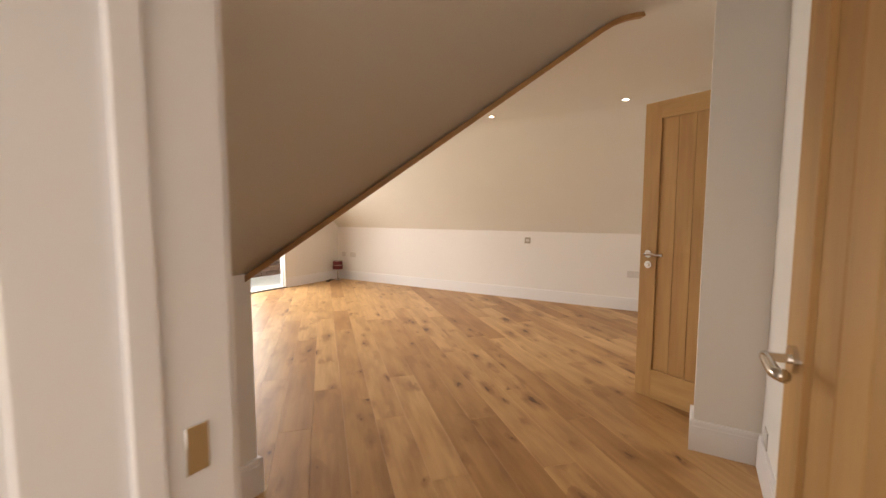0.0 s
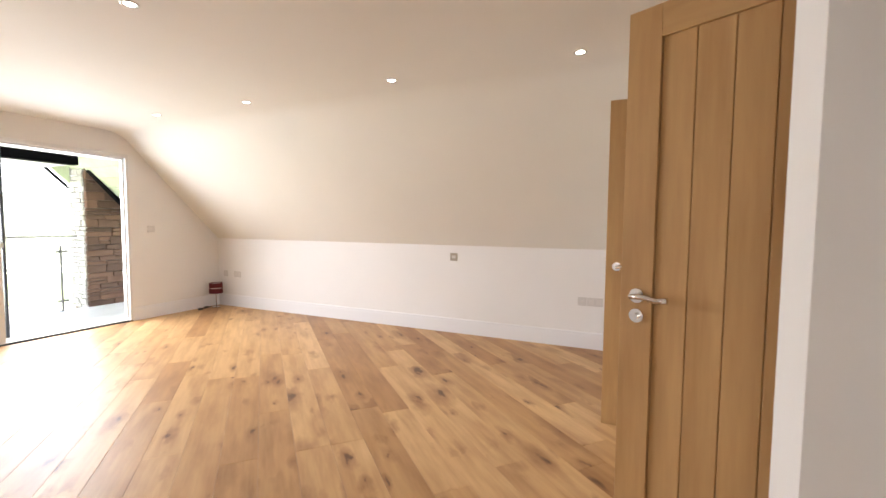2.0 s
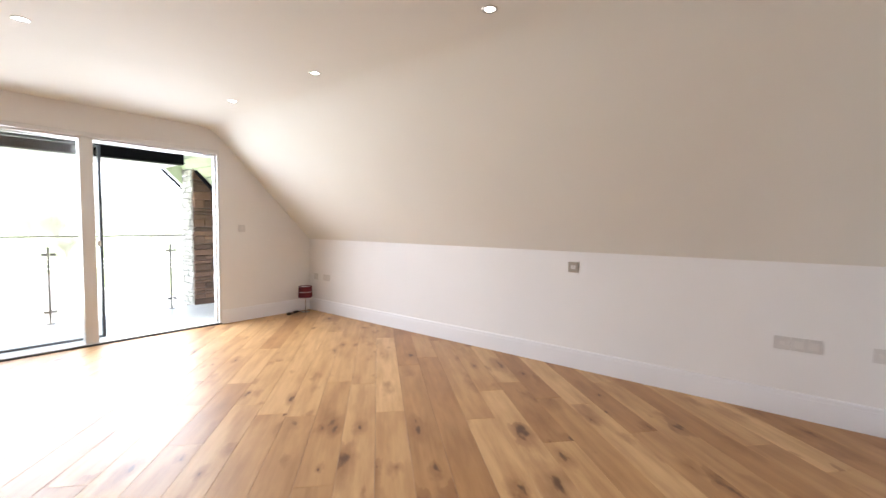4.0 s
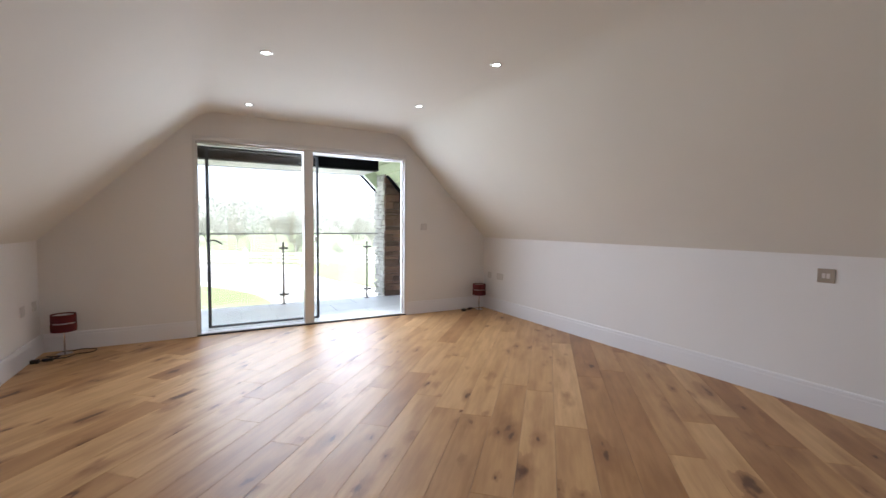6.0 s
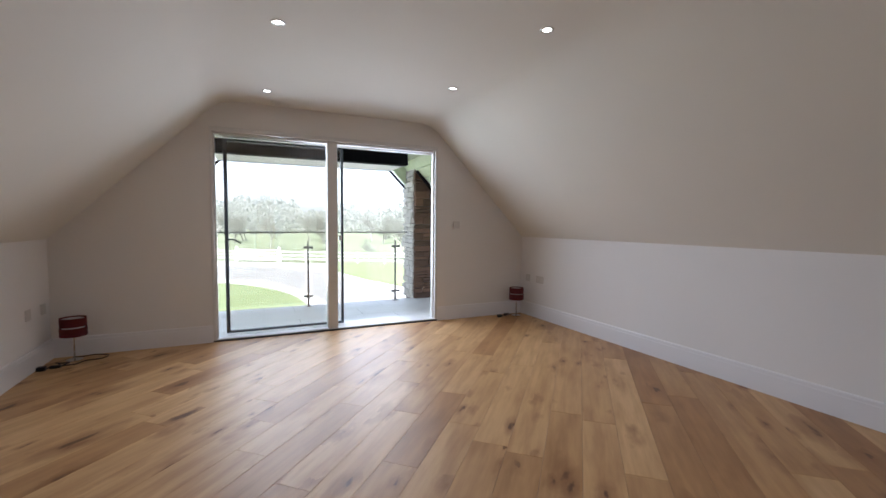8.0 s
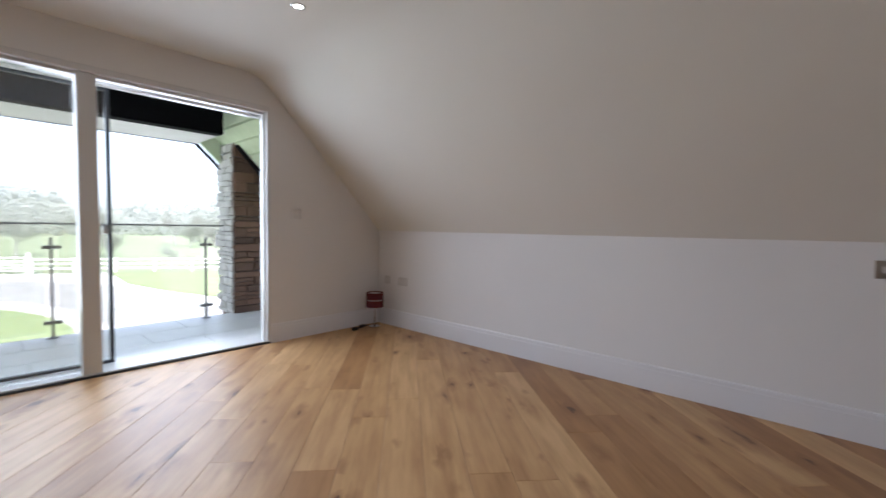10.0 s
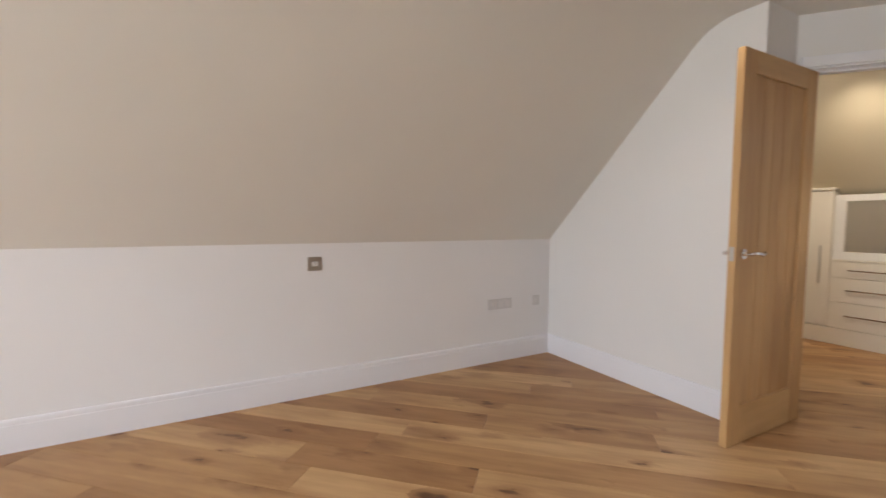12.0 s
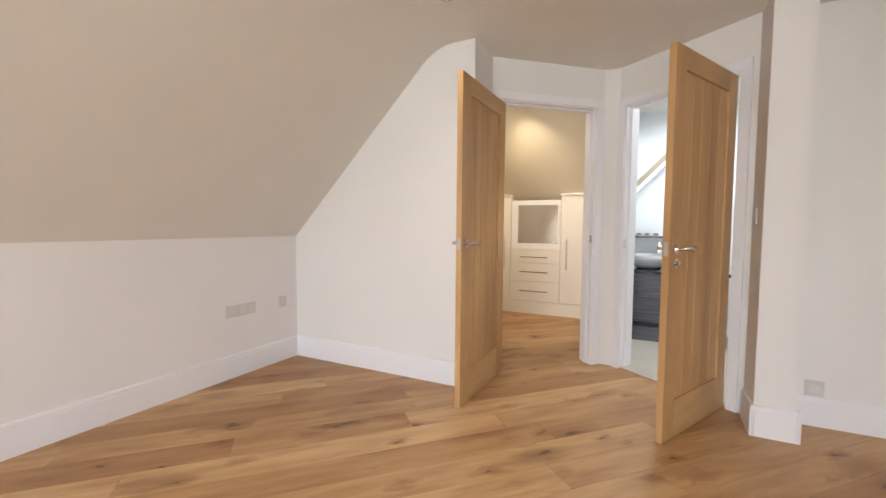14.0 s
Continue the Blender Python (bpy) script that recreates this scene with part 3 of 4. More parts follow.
def oak_door(name, m, width, label, handle_z=1.0, bathroom=False, height=1.981, towards=-1):
    """A ledged panel door; hinge edge at x = 0, closing edge at x = width, centred on y = 0."""
    door = holder(name, m, label, "door")
    t, st, rail, bot = 0.0175, 0.113, 0.110, 0.20
    part("stile", boxes((0, st, -t, t, 0, height), bevel=0.0015), DOOR_OAK_UP, door)
    part("stile", boxes((width - st, width, -t, t, 0, height), bevel=0.0015), DOOR_OAK_UP, door)
    bm = boxes((-0.0 + st, width - st, -t, t, height - rail, height), bevel=0.0012)
    part("top_rail", bm, DOOR_OAK, door)
    part("bottom_rail", boxes((st, width - st, -t, t, 0, bot), bevel=0.0012), DOOR_OAK, door)
    n = 5
    w = (width - 2 * st) / n
    for i in range(n):
        part("panel_board", boxes((st + i * w + 0.0015, st + (i + 1) * w - 0.0015, -t + 0.011, t - 0.011, bot, height - rail), bevel=0.002), DOOR_OAK_UP, door)
    part("panel_back", boxes((st, width - st, -0.001, 0.001, bot, height - rail)), EDGE_OAK, door)
    for side in (-1, 1):
        lever(door, width - 0.062, side * t, handle_z, side, towards)
        bm = bmesh.new()
        if bathroom:
            mm = pose(width - 0.062, side * t, handle_z - 0.072, 90 if side < 0 else -90)
            cyl(bm, 0.025, 0.0, 0.008, mm, 28)
            cyl(bm, 0.011, 0.008, 0.022, mm, 16)
            part("thumb_turn", bm, CHROME, door, "round chrome privacy turn")
    part("latch_plate", boxes((width - 0.0005, width + 0.0015, -0.011, 0.011, handle_z - 0.035, handle_z + 0.035), bevel=0.0006), STEEL, door, "steel latch plate in the door edge")
    for z in (0.23, 1.0, 1.75):
        bm = bmesh.new()
        cyl(bm, 0.006, z - 0.05, z + 0.05, pose(-0.004, -t - 0.004, 0), 12)
        part("hinge", bm, STEEL, door, "steel butt hinge")
    return door


def between(a, b, z=0.006):
    d = Vector(b) - Vector(a)
    return pose(a[0], a[1], z, 0, 0, math.degrees(math.atan2(d.y, d.x)))


oak_door("door_bathroom", between((3.965, -0.016), (4.308, 0.664)), 0.762, "oak panelled door standing open with chrome lever at the bathroom", 0.985, True)
oak_door("door_dressing", between((5.372, 0.032), (5.383, 0.770)), 0.738, "oak panelled door standing open at the dressing room doorway", 0.985)
oak_door("door_hallway", between((1.432, 0.118), (2.192, 0.174)), 0.762, "oak panelled door standing open along the hallway wall", 0.985)


# ---- switches and sockets ----
def plate(name, pos, ang, w, h, label, kind_, parts=1, mat=PLATE):
    """A wall plate; local x along the wall, -y out of it."""
    top = holder(name, pose(*pos, 0, 0, ang), label, kind_)
    part("face_plate", boxes((-w / 2, w / 2, -0.006, 0, -h / 2, h / 2), bevel=0.0018, seg=2), mat, top)
    if kind_ == "light switch":
        for i in range(parts):
            x = (i - (parts - 1) / 2) * 0.022
            part("rocker", boxes((x - 0.009, x + 0.009, -0.0095, -0.005, -0.016, 0.016), bevel=0.0015), PLATE_INSERT, top, "pale rocker")
    elif kind_ == "socket":
        for s in (-1, 1) if w > 0.1 else (0,):
            part("insert", boxes((s * 0.036 - 0.024, s * 0.036 + 0.024, -0.0075, -0.005, -0.026, 0.022), bevel=0.001), PLATE_INSERT, top, "pale plastic insert")
            if w > 0.1:
                part("rocker", boxes((s * 0.014 - 0.005, s * 0.014 + 0.005, -0.0095, -0.005, 0.026, 0.037), bevel=0.001), PLATE_INSERT, top, "pale rocker")
    else:
        part("insert", boxes((-0.012, 0.012, -0.0085, -0.005, -0.012, 0.012), bevel=0.001), PLATE_INSERT, top, "pale data insert")
    return top


plate("light_switch", (XR, 2.448, 0.868), -90, 0.089, 0.089, "satin steel light switch on the low wall", "light switch", 2, STEEL_PLATE)
plate("double_socket", (XR, 0.925, 0.475), -90, 0.150, 0.086, "satin steel double socket beside a data plate on the low wall", "socket")
plate("data_plate", (XR, 1.046, 0.475), -90, 0.086, 0.086, "satin steel data plate beside a double socket", "wall plate")
plate("data_plate", (XR, 0.590, 0.475), -90, 0.075, 0.086, "small satin plate near the room corner", "wall plate")
plate("data_plate", (XR, 6.12, 0.478), -90, 0.086, 0.086, "satin steel plate near the window corner", "wall plate")
plate("double_socket", (XR, 5.88, 0.478), -90, 0.140, 0.086, "satin steel double socket above the lamp corner", "socket")
plate("data_plate", (XL, 5.88, 0.44), 90, 0.086, 0.086, "satin steel plate on the low wall beside the lamp", "wall plate")
plate("data_plate", (XL, 6.14, 0.44), 90, 0.086, 0.086, "satin steel plate with a grey knob near the corner", "wall plate")
plate("light_switch", (6.055, YG, 1.145), 0, 0.086, 0.086, "satin steel light switch beside the window", "light switch", 1)
plate("light_switch", (PX1, 0.14, 1.165), 90, 0.086, 0.086, "satin steel light switch on the pier side", "light switch", 2)
plate("socket", (3.535, YHR, 0.21), 180, 0.086, 0.086, "satin steel single socket just above the skirting", "socket")


# ---- downlights ----
def downlight(name, x, y):
    top = holder(name, pose(x, y, TOP), "small round recessed ceiling downlight, lit, with a brushed metal rim", "ceiling light", "ceiling downlights")
    part("rim", lathe([(0.024, 0.003), (0.026, -0.002), (0.034, -0.005), (0.041, -0.003), (0.042, 0.001)], 32), STEEL, top, "brushed metal rim", smooth=True)
    bm = bmesh.new()
    cyl(bm, 0.025, -0.001, 0.002, seg=28)
    part("lens", bm, LAMP_GLOW, top, "glowing warm lens")
    return top


first = downlight("downlight", 5.385, 0.955)
# (2.30, 0.25) is an unseen hall fixture, added for the fill lamp below.
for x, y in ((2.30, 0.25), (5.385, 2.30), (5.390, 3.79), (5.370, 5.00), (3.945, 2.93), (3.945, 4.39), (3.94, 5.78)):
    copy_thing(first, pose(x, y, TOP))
for x, y in ((5.385, 0.955), (5.385, 2.30), (5.390, 3.79), (5.370, 5.00), (3.945, 2.93), (3.945, 4.39), (3.94, 5.78)):
    lamp("downlight_beam", "SPOT", pose(x, y, TOP - 0.02), 1.6, (1.0, 0.91, 0.81), radius=0.03, cone=(radians(112), 1.0))
# Added hall lamp, only there to brighten the slope and walls.
lamp("hall_fill_beam", "SPOT", pose(2.30, 0.25, TOP - 0.02), 2.1, (1.0, 0.85, 0.72), radius=0.05, cone=(radians(140), 0.9))


# ---- window ----
def window_unit():
    top = holder("window_1", pose(0, 0, 0), "wide two bay white framed window door, its dark edged leaf slid aside", "window", kind="structure")
    x0, x1, zt = 3.45, 5.80, 2.04
    part("window_frame", boxes((x0, x0 + 0.028, YG - 0.012, 6.35, 0.0, zt - 0.031), (x1 - 0.028, x1, YG - 0.012, 6.35, 0.0, zt - 0.031), (x0, x1, YG - 0.012, 6.35, zt - 0.03, zt + 0.012), bevel=0.003), WIN_WHITE, top, "white painted frame")
    part("window_frame", boxes((x0 + 0.028, x0 + 0.042, 6.30, 6.36, 0.02, zt - 0.051), (x1 - 0.042, x1 - 0.028, 6.30, 6.36, 0.02, zt - 0.051), (x0 + 0.028, x1 - 0.028, 6.30, 6.36, zt - 0.05, zt - 0.03), bevel=0.003), WIN_WHITE, top, "white inner frame")
    part("mullion", boxes((4.535, 4.640, YG + 0.01, 6.38, 0.022, zt - 0.03), bevel=0.003), WIN_WHITE, top, "white painted mullion")
    part("window_sill", boxes((x0, x1, YG + 0.0, 6.56, -0.015, 0.022), bevel=0.002), WIN_WHITE, top, "white painted low sill")
    part("head_track", boxes((3.36, 5.98, 6.44, 6.50, 1.99, 2.10), bevel=0.003), WIN_WHITE, top, "white head track")
    part("sill_strip", boxes((x0, x1, YG - 0.014, YG + 0.006, -0.001, 0.014), bevel=0.002), DARK_ALU, top, "dark threshold strip")
    part("pane", boxes((x0 + 0.042, 4.535, 6.345, 6.351, 0.03, zt - 0.06)), GLASS, top, "clear fixed pane").visible_shadow = False
    leaf = holder("sliding_leaf", pose(0, 0, 0), "", "")
    leaf.parent = top
    for key in ("label", "category"):
        if key in leaf:
            del leaf[key]
    lx0, lx1, y0, y1 = 3.555, 4.735, 6.45, 6.49
    part("leaf_stile", boxes((lx0, lx0 + 0.034, y0, y1, 0.03, 1.975), bevel=0.003), DARK_ALU, leaf, "dark grey stile")
    part("leaf_stile", boxes((lx1 - 0.026, lx1, y0, y1, 0.03, 1.975), bevel=0.003), DARK_ALU, leaf, "dark grey stile")
    part("leaf_rail", boxes((lx0 + 0.034, lx1 - 0.026, y0, y1, 0.03, 0.05), (lx0 + 0.034, lx1 - 0.026, y0, y1, 1.958, 1.975), bevel=0.003), DARK_ALU, leaf, "dark grey rail")
    part("leaf_pane", boxes((lx0 + 0.034, lx1 - 0.026, 6.467, 6.473, 0.05, 1.958)), GLASS, leaf, "clear glass").visible_shadow = False
    part("leaf_handle", tube([(3.572, 6.44, 0.955), (3.59, 6.40, 0.985), (3.64, 6.39, 0.985), (3.70, 6.39, 0.945)], 0.008, 8), DARK_ALU, leaf, "dark lever handle", smooth=True)
    part("leaf_catch", boxes((4.68, 4.712, 6.43, 6.45, 0.96, 1.02), bevel=0.004), STEEL, leaf, "small steel catch")


window_unit()


# ---- table lamps on the floor ----
def table_lamp(name, x, y, ang, label):
    top = holder(name, pose(x, y, 0, 0, 0, ang), label, "table lamp", "red table lamps")
    bm = bmesh.new()
    cyl(bm, 0.055, 0.0, 0.012, seg=32)
    part("base", bm, CHROME, top, "round chrome base")
    part("stem", tube([(0, 0, 0.012), (0, 0, 0.34)], 0.006, 12), CHROME, top, "slim chrome stem", smooth=True)
    for z0, z1, r in ((0.212, 0.282, 0.090), (0.292, 0.362, 0.088)):
        part("shade", lathe([(r - 0.003, z0), (r, z0), (r, z1), (r - 0.003, z1), (r - 0.003, z0)], 40), RED, top, "red fabric shade tier", smooth=False)
    part("shade_liner", lathe([(0.074, 0.222), (0.074, 0.352)], 32), WHITE_PLASTIC, top, "white inner liner")
    part("shade_ring", lathe([(0.006, 0.346), (0.012, 0.346), (0.012, 0.350), (0.006, 0.350)], 16), STEEL, top)
    part("shade_ring", boxes((-0.080, 0.080, -0.002, 0.002, 0.340, 0.343), (-0.002, 0.002, -0.080, 0.080, 0.344, 0.347)), STEEL, top)
    return top


def cable(name, pts, label):
    top = holder(name, pose(pts[0][0], pts[0][1], 0), label, "cable")
    loc = [(p[0] - pts[0][0], p[1] - pts[0][1], 0.005) for p in pts]
    fine = []
    for i in range(len(loc) - 1):
        a, b, c, d = (Vector(loc[max(0, min(len(loc) - 1, i + k))]) for k in (-1, 0, 1, 2))
        for s in range(5):
            t = s / 5
            fine.append(0.5 * ((2 * b) + (c - a) * t + (2 * a - 5 * b + 4 * c - d) * t * t + (3 * b - a - 3 * c + d) * t ** 3))
    for i, p in enumerate(fine):
        p.z = 0.004 + 0.008 * (0.5 + 0.5 * math.sin(i * 0.9))
    part("cord", tube(fine, 0.0048, 6), BLACK_PLASTIC, top, "black cord", smooth=True)
    part("plug", boxes((-0.03, 0.025, -0.022, 0.022, 0.0, 0.032), bevel=0.006, seg=2), BLACK_PLASTIC, top, "black plug")
    part("inline_switch", boxes((loc[4][0] - 0.035, loc[4][0] + 0.035, loc[4][1] - 0.014, loc[4][1] + 0.014, 0.001, 0.024), bevel=0.006, seg=2), BLACK_PLASTIC, top, "black inline switch")


table_lamp("table_lamp", 6.83, 6.10, 20, "small lamp with a two tier red shade in the room corner")
table_lamp("table_lamp", 2.45, 6.10, 70, "small red shaded lamp on the floor beside its coiled cable")
cable("cable", [(6.60, 6.12), (6.68, 6.16), (6.64, 6.20), (6.72, 6.14), (6.74, 6.19), (6.82, 6.17)], "black coiled lamp cable lying on the floor in the corner")
cable("cable", [(2.31, 5.90), (2.40, 5.98), (2.34, 6.06), (2.44, 6.02), (2.38, 5.93), (2.47, 5.97), (2.55, 6.04), (2.66, 6.10), (2.64, 6.19), (2.52, 6.20), (2.42, 6.19), (2.44, 6.12)], "black coiled lamp cable lying on the floor by the lamp")


# ---- dressing room ----
YD = -2.155


def tall_unit(name, x0, x1, handle_x, label):
    top = holder(name, pose(x0, YD, 0), label, "wardrobe", "fitted wardrobes")
    w = x1 - x0
    part("carcass", boxes((0, w, -0.50, -0.02, 0.0, 1.465)), CREAM, top)
    part("door", boxes((0.002, w - 0.002, -0.018, 0.0, 0.165, 1.455), bevel=0.0015), CREAM, top, "plain cream door")
    part("cornice", boxes((-0.01, w + 0.01, -0.50, 0.018, 1.465, 1.49), bevel=0.004), CREAM, top, "cream cornice")
    part("handle", tube([(handle_x, 0.03, 0.575), (handle_x, 0.03, 0.938)], 0.007, 10), STEEL, top, "long steel bar handle", smooth=True)
    return top


tall_unit("wardrobe_unit", 4.80, 5.362, 0.487, "tall cream fitted wardrobe beside the drawers")
tall_unit("wardrobe_unit", 5.988, 6.60, 0.07, "tall cream fitted wardrobe under the sloping ceiling")


def drawer_unit():
    top = holder("drawer_unit", pose(5.363, YD, 0), "cream fitted chest of three drawers between the wardrobes", "chest of drawers", "fitted wardrobes")
    w = 0.624
    part("carcass", boxes((0.001, w - 0.001, -0.50, -0.02, 0.0, 0.795)), CREAM, top)
    part("worktop", boxes((0.001, w - 0.001, -0.50, 0.004, 0.796, 0.812), bevel=0.002), CREAM, top)
    for z0, z1, hz in ((0.163, 0.405, 0.285), (0.412, 0.637, 0.525), (0.644, 0.790, 0.712)):
        d = part("drawer", boxes((0.004, w - 0.004, -0.018, 0.0, z0, z1), bevel=0.0015), CREAM, top, "plain cream drawer front")
        part("handle", tube([(0.15, 0.025, hz), (0.49, 0.025, hz)], 0.006, 10), BRONZE, d, "bronze bar handle", smooth=True)


drawer_unit()
structure("baseboard_dressing", boxes((4.78, 6.60, YD - 0.015, YD + 0.006, 0.0, 0.155), bevel=0.002), CREAM, "cream plinth along the fitted wardrobes", "baseboard")


def dressing_mirror():
    top = holder("mirror", pose(5.368, YD - 0.02, 0.812), "cream framed mirror standing on the chest of drawers", "mirror")
    part("frame", boxes((0.0, 0.615, -0.03, 0, 0, 0.072), (0.0, 0.615, -0.03, 0, 0.545, 0.605), (0.0, 0.036, -0.03, 0, 0.072, 0.545), (0.535, 0.615, -0.03, 0, 0.072, 0.545), bevel=0.003), WHITE_PLASTIC, top, "cream white frame")
    part("glass", boxes((0.036, 0.535, -0.02, -0.012, 0.072, 0.545)), MIRROR, top, "mirror glass")


dressing_mirror()
lamp("dressing_spot", "SPOT", pose(5.60, -1.00, 2.26, -38, 0, 0), 9, (1.0, 0.82, 0.58), radius=0.04, cone=(radians(96), 1.0))
lamp("dressing_spot", "POINT", pose(6.3, -0.9, 2.0), 1.3, (1.0, 0.86, 0.67), radius=0.1)


# ---- bathroom ----
bath_floor = structure("floor_bathroom", prism([(2.6, -1.95), (4.66, -1.95), (4.66, -0.545), (3.92, 0.005), (2.6, -0.17)], 0.0005, 0.006), BATH_TILE, "cream polished tile bathroom floor", "floor")


def vanity():
    top = holder("vanity_unit", pose(3.75, -1.43, 0), "dark grained bathroom vanity with a black glass top", "vanity unit")
    part("carcass", boxes((0, 0.90, -0.48, 0, 0.19, 0.655), bevel=0.002), DARK_WOOD, top)
    part("drawer_front", boxes((0.002, 0.898, 0.0, 0.018, 0.415, 0.653), bevel=0.002), DARK_WOOD, top)
    part("drawer_front", boxes((0.002, 0.898, 0.0, 0.018, 0.192, 0.411), bevel=0.002), DARK_WOOD, top)
    part("plinth", boxes((0.0, 0.90, -0.45, 0.016, 0.006, 0.150)), DARK_WOOD, top)
    # Dark gap above the plinth: its shade filled in as a black strip.
    part("plinth", boxes((0.02, 0.88, -0.45, -0.03, 0.150, 0.19)), BLACK_PLASTIC, top)
    part("worktop", boxes((-0.01, 0.905, -0.50, 0.025, 0.656, 0.688), bevel=0.003), BLACK_GLASS, top, "black glass worktop")


vanity()
built("basin", lathe([(0.0, 0.004), (0.09, 0.002), (0.14, 0.03), (0.19, 0.085), (0.215, 0.135), (0.208, 0.135), (0.18, 0.09), (0.13, 0.035), (0.0, 0.02)], 48), CERAMIC, "round white ceramic bowl basin on the vanity", "basin", smooth=True, m=pose(4.40, -1.66, 0.688))
tap = holder("tap", pose(4.30, -1.88, 0.688), "square chrome basin tap beside the bowl", "tap")
part("body", boxes((-0.022, 0.022, -0.022, 0.022, 0, 0.24), bevel=0.003), CHROME, tap)
part("spout", boxes((-0.02, 0.02, 0.022, 0.17, 0.20, 0.235), bevel=0.003), CHROME, tap)
part("lever", boxes((-0.012, 0.012, -0.02, 0.07, 0.245, 0.257), bevel=0.002), CHROME, tap)
built("wall_shelf", boxes((3.8, 4.65, -1.95, -1.83, 0.985, 1.005), bevel=0.002), BLACK_GLASS, "dark narrow shelf on the bathroom wall", "shelf")
for i, x in enumerate((4.42, 4.50, 4.34)):
    c = holder("candle", pose(x, -1.89, 1.005), "small red candle in a white dish on the dark shelf", "candle", "candles on the shelf")
    part("dish", lathe([(0.0, 0.0), (0.026, 0.0), (0.032, 0.012), (0.028, 0.012), (0.0, 0.004)], 20), CERAMIC, c, "white dish", smooth=True)
    part("wax", lathe([(0.0, 0.004), (0.024, 0.006), (0.024, 0.026), (0.0, 0.03)], 20), RED, c, "red wax", smooth=True)
built("soap_dish", boxes((4.55, 4.63, -1.92, -1.86, 1.005, 1.03), bevel=0.008, seg=2), CERAMIC, "white soap dish on the dark shelf", "soap dish")


def sloping_beam():
    a, b = Vector((4.66, 0, 1.376)), Vector((3.85, 0, 2.215))
    d = (b - a).normalized()
    n = Vector((-d.z, 0, d.x))
    n = n if n.z > 0 else -n
    for nm, mat, off, wid, dep, lab in (("beam_face", BEAM_PAINT, 0.0, 0.05, 0.10, "tan painted sloping beam on the bathroom wall"), ("beam_edge", TRIM, -0.035, 0.035, 0.13, "white painted strip under the sloping beam")):
        bm = bmesh.new()
        y0, y1 = -1.95, -1.95 + dep
        ring0 = [a + n * off, a + n * (off + wid)]
        ring1 = [b + n * off, b + n * (off + wid)]
        v = [bm.verts.new((p.x, y, p.z)) for p in (ring0[0], ring0[1], ring1[1], ring1[0]) for y in (y0, y1)]
        for f in ((0, 2, 4, 6), (1, 7, 5, 3), (0, 1, 3, 2), (2, 3, 5, 4), (4, 5, 7, 6), (6, 7, 1, 0)):
            bm.faces.new([v[i] for i in f])
        bmesh.ops.recalc_face_normals(bm, faces=bm.faces)
        structure(nm, bm, mat, lab, "beam")


sloping_beam()


# ---- balcony ----
structure("balcony_slab", boxes((1.9, 7.6, 6.62, 7.98, -0.30, -0.045)), MORTAR, "balcony floor slab", "balcony")
bal = structure("balcony_floor", boxes((1.9, 7.6, 6.62, 7.98, -0.044, -0.040)), MORTAR, "pale grey large format balcony tiles", "balcony floor")


def balustrade():
    top = holder("balustrade", pose(3.0, 7.86, -0.03), "clear glass balustrade with steel posts and a slim steel top rail", "balustrade")
    part("top_rail", boxes((-0.9, 3.0, -0.022, 0.022, 1.045, 1.062), bevel=0.004), RAIL_STEEL, top, "slim steel rail")
    for x in (-0.55, 1.53, 2.82):
        p = part("post", boxes((x - 0.012, x + 0.012, 0.02, 0.045, 0.008, 0.93), bevel=0.003), RAIL_STEEL, top, "flat steel post")
        bm = bmesh.new()
        cyl(bm, 0.045, 0.0, 0.01, pose(x, 0.033, 0), 20)
        part("foot", bm, RAIL_STEEL, p, "round steel foot")
        for z in (0.15, 0.84):
            for x2 in (x - 0.038, x + 0.038):
                part("clamp", boxes((x2 - 0.024, x2 + 0.024, -0.012, 0.03, z - 0.016, z + 0.016), bevel=0.004), RAIL_STEEL, p, "steel glass clamp")
    for x0, x1 in ((-0.5, 1.48), (1.58, 2.78)):
        part("glass_panel", boxes((x0, x1, -0.004, 0.006, 0.06, 1.045)), BALUSTRADE_GLASS, top, "clear glass panel").visible_shadow = False


balustrade()


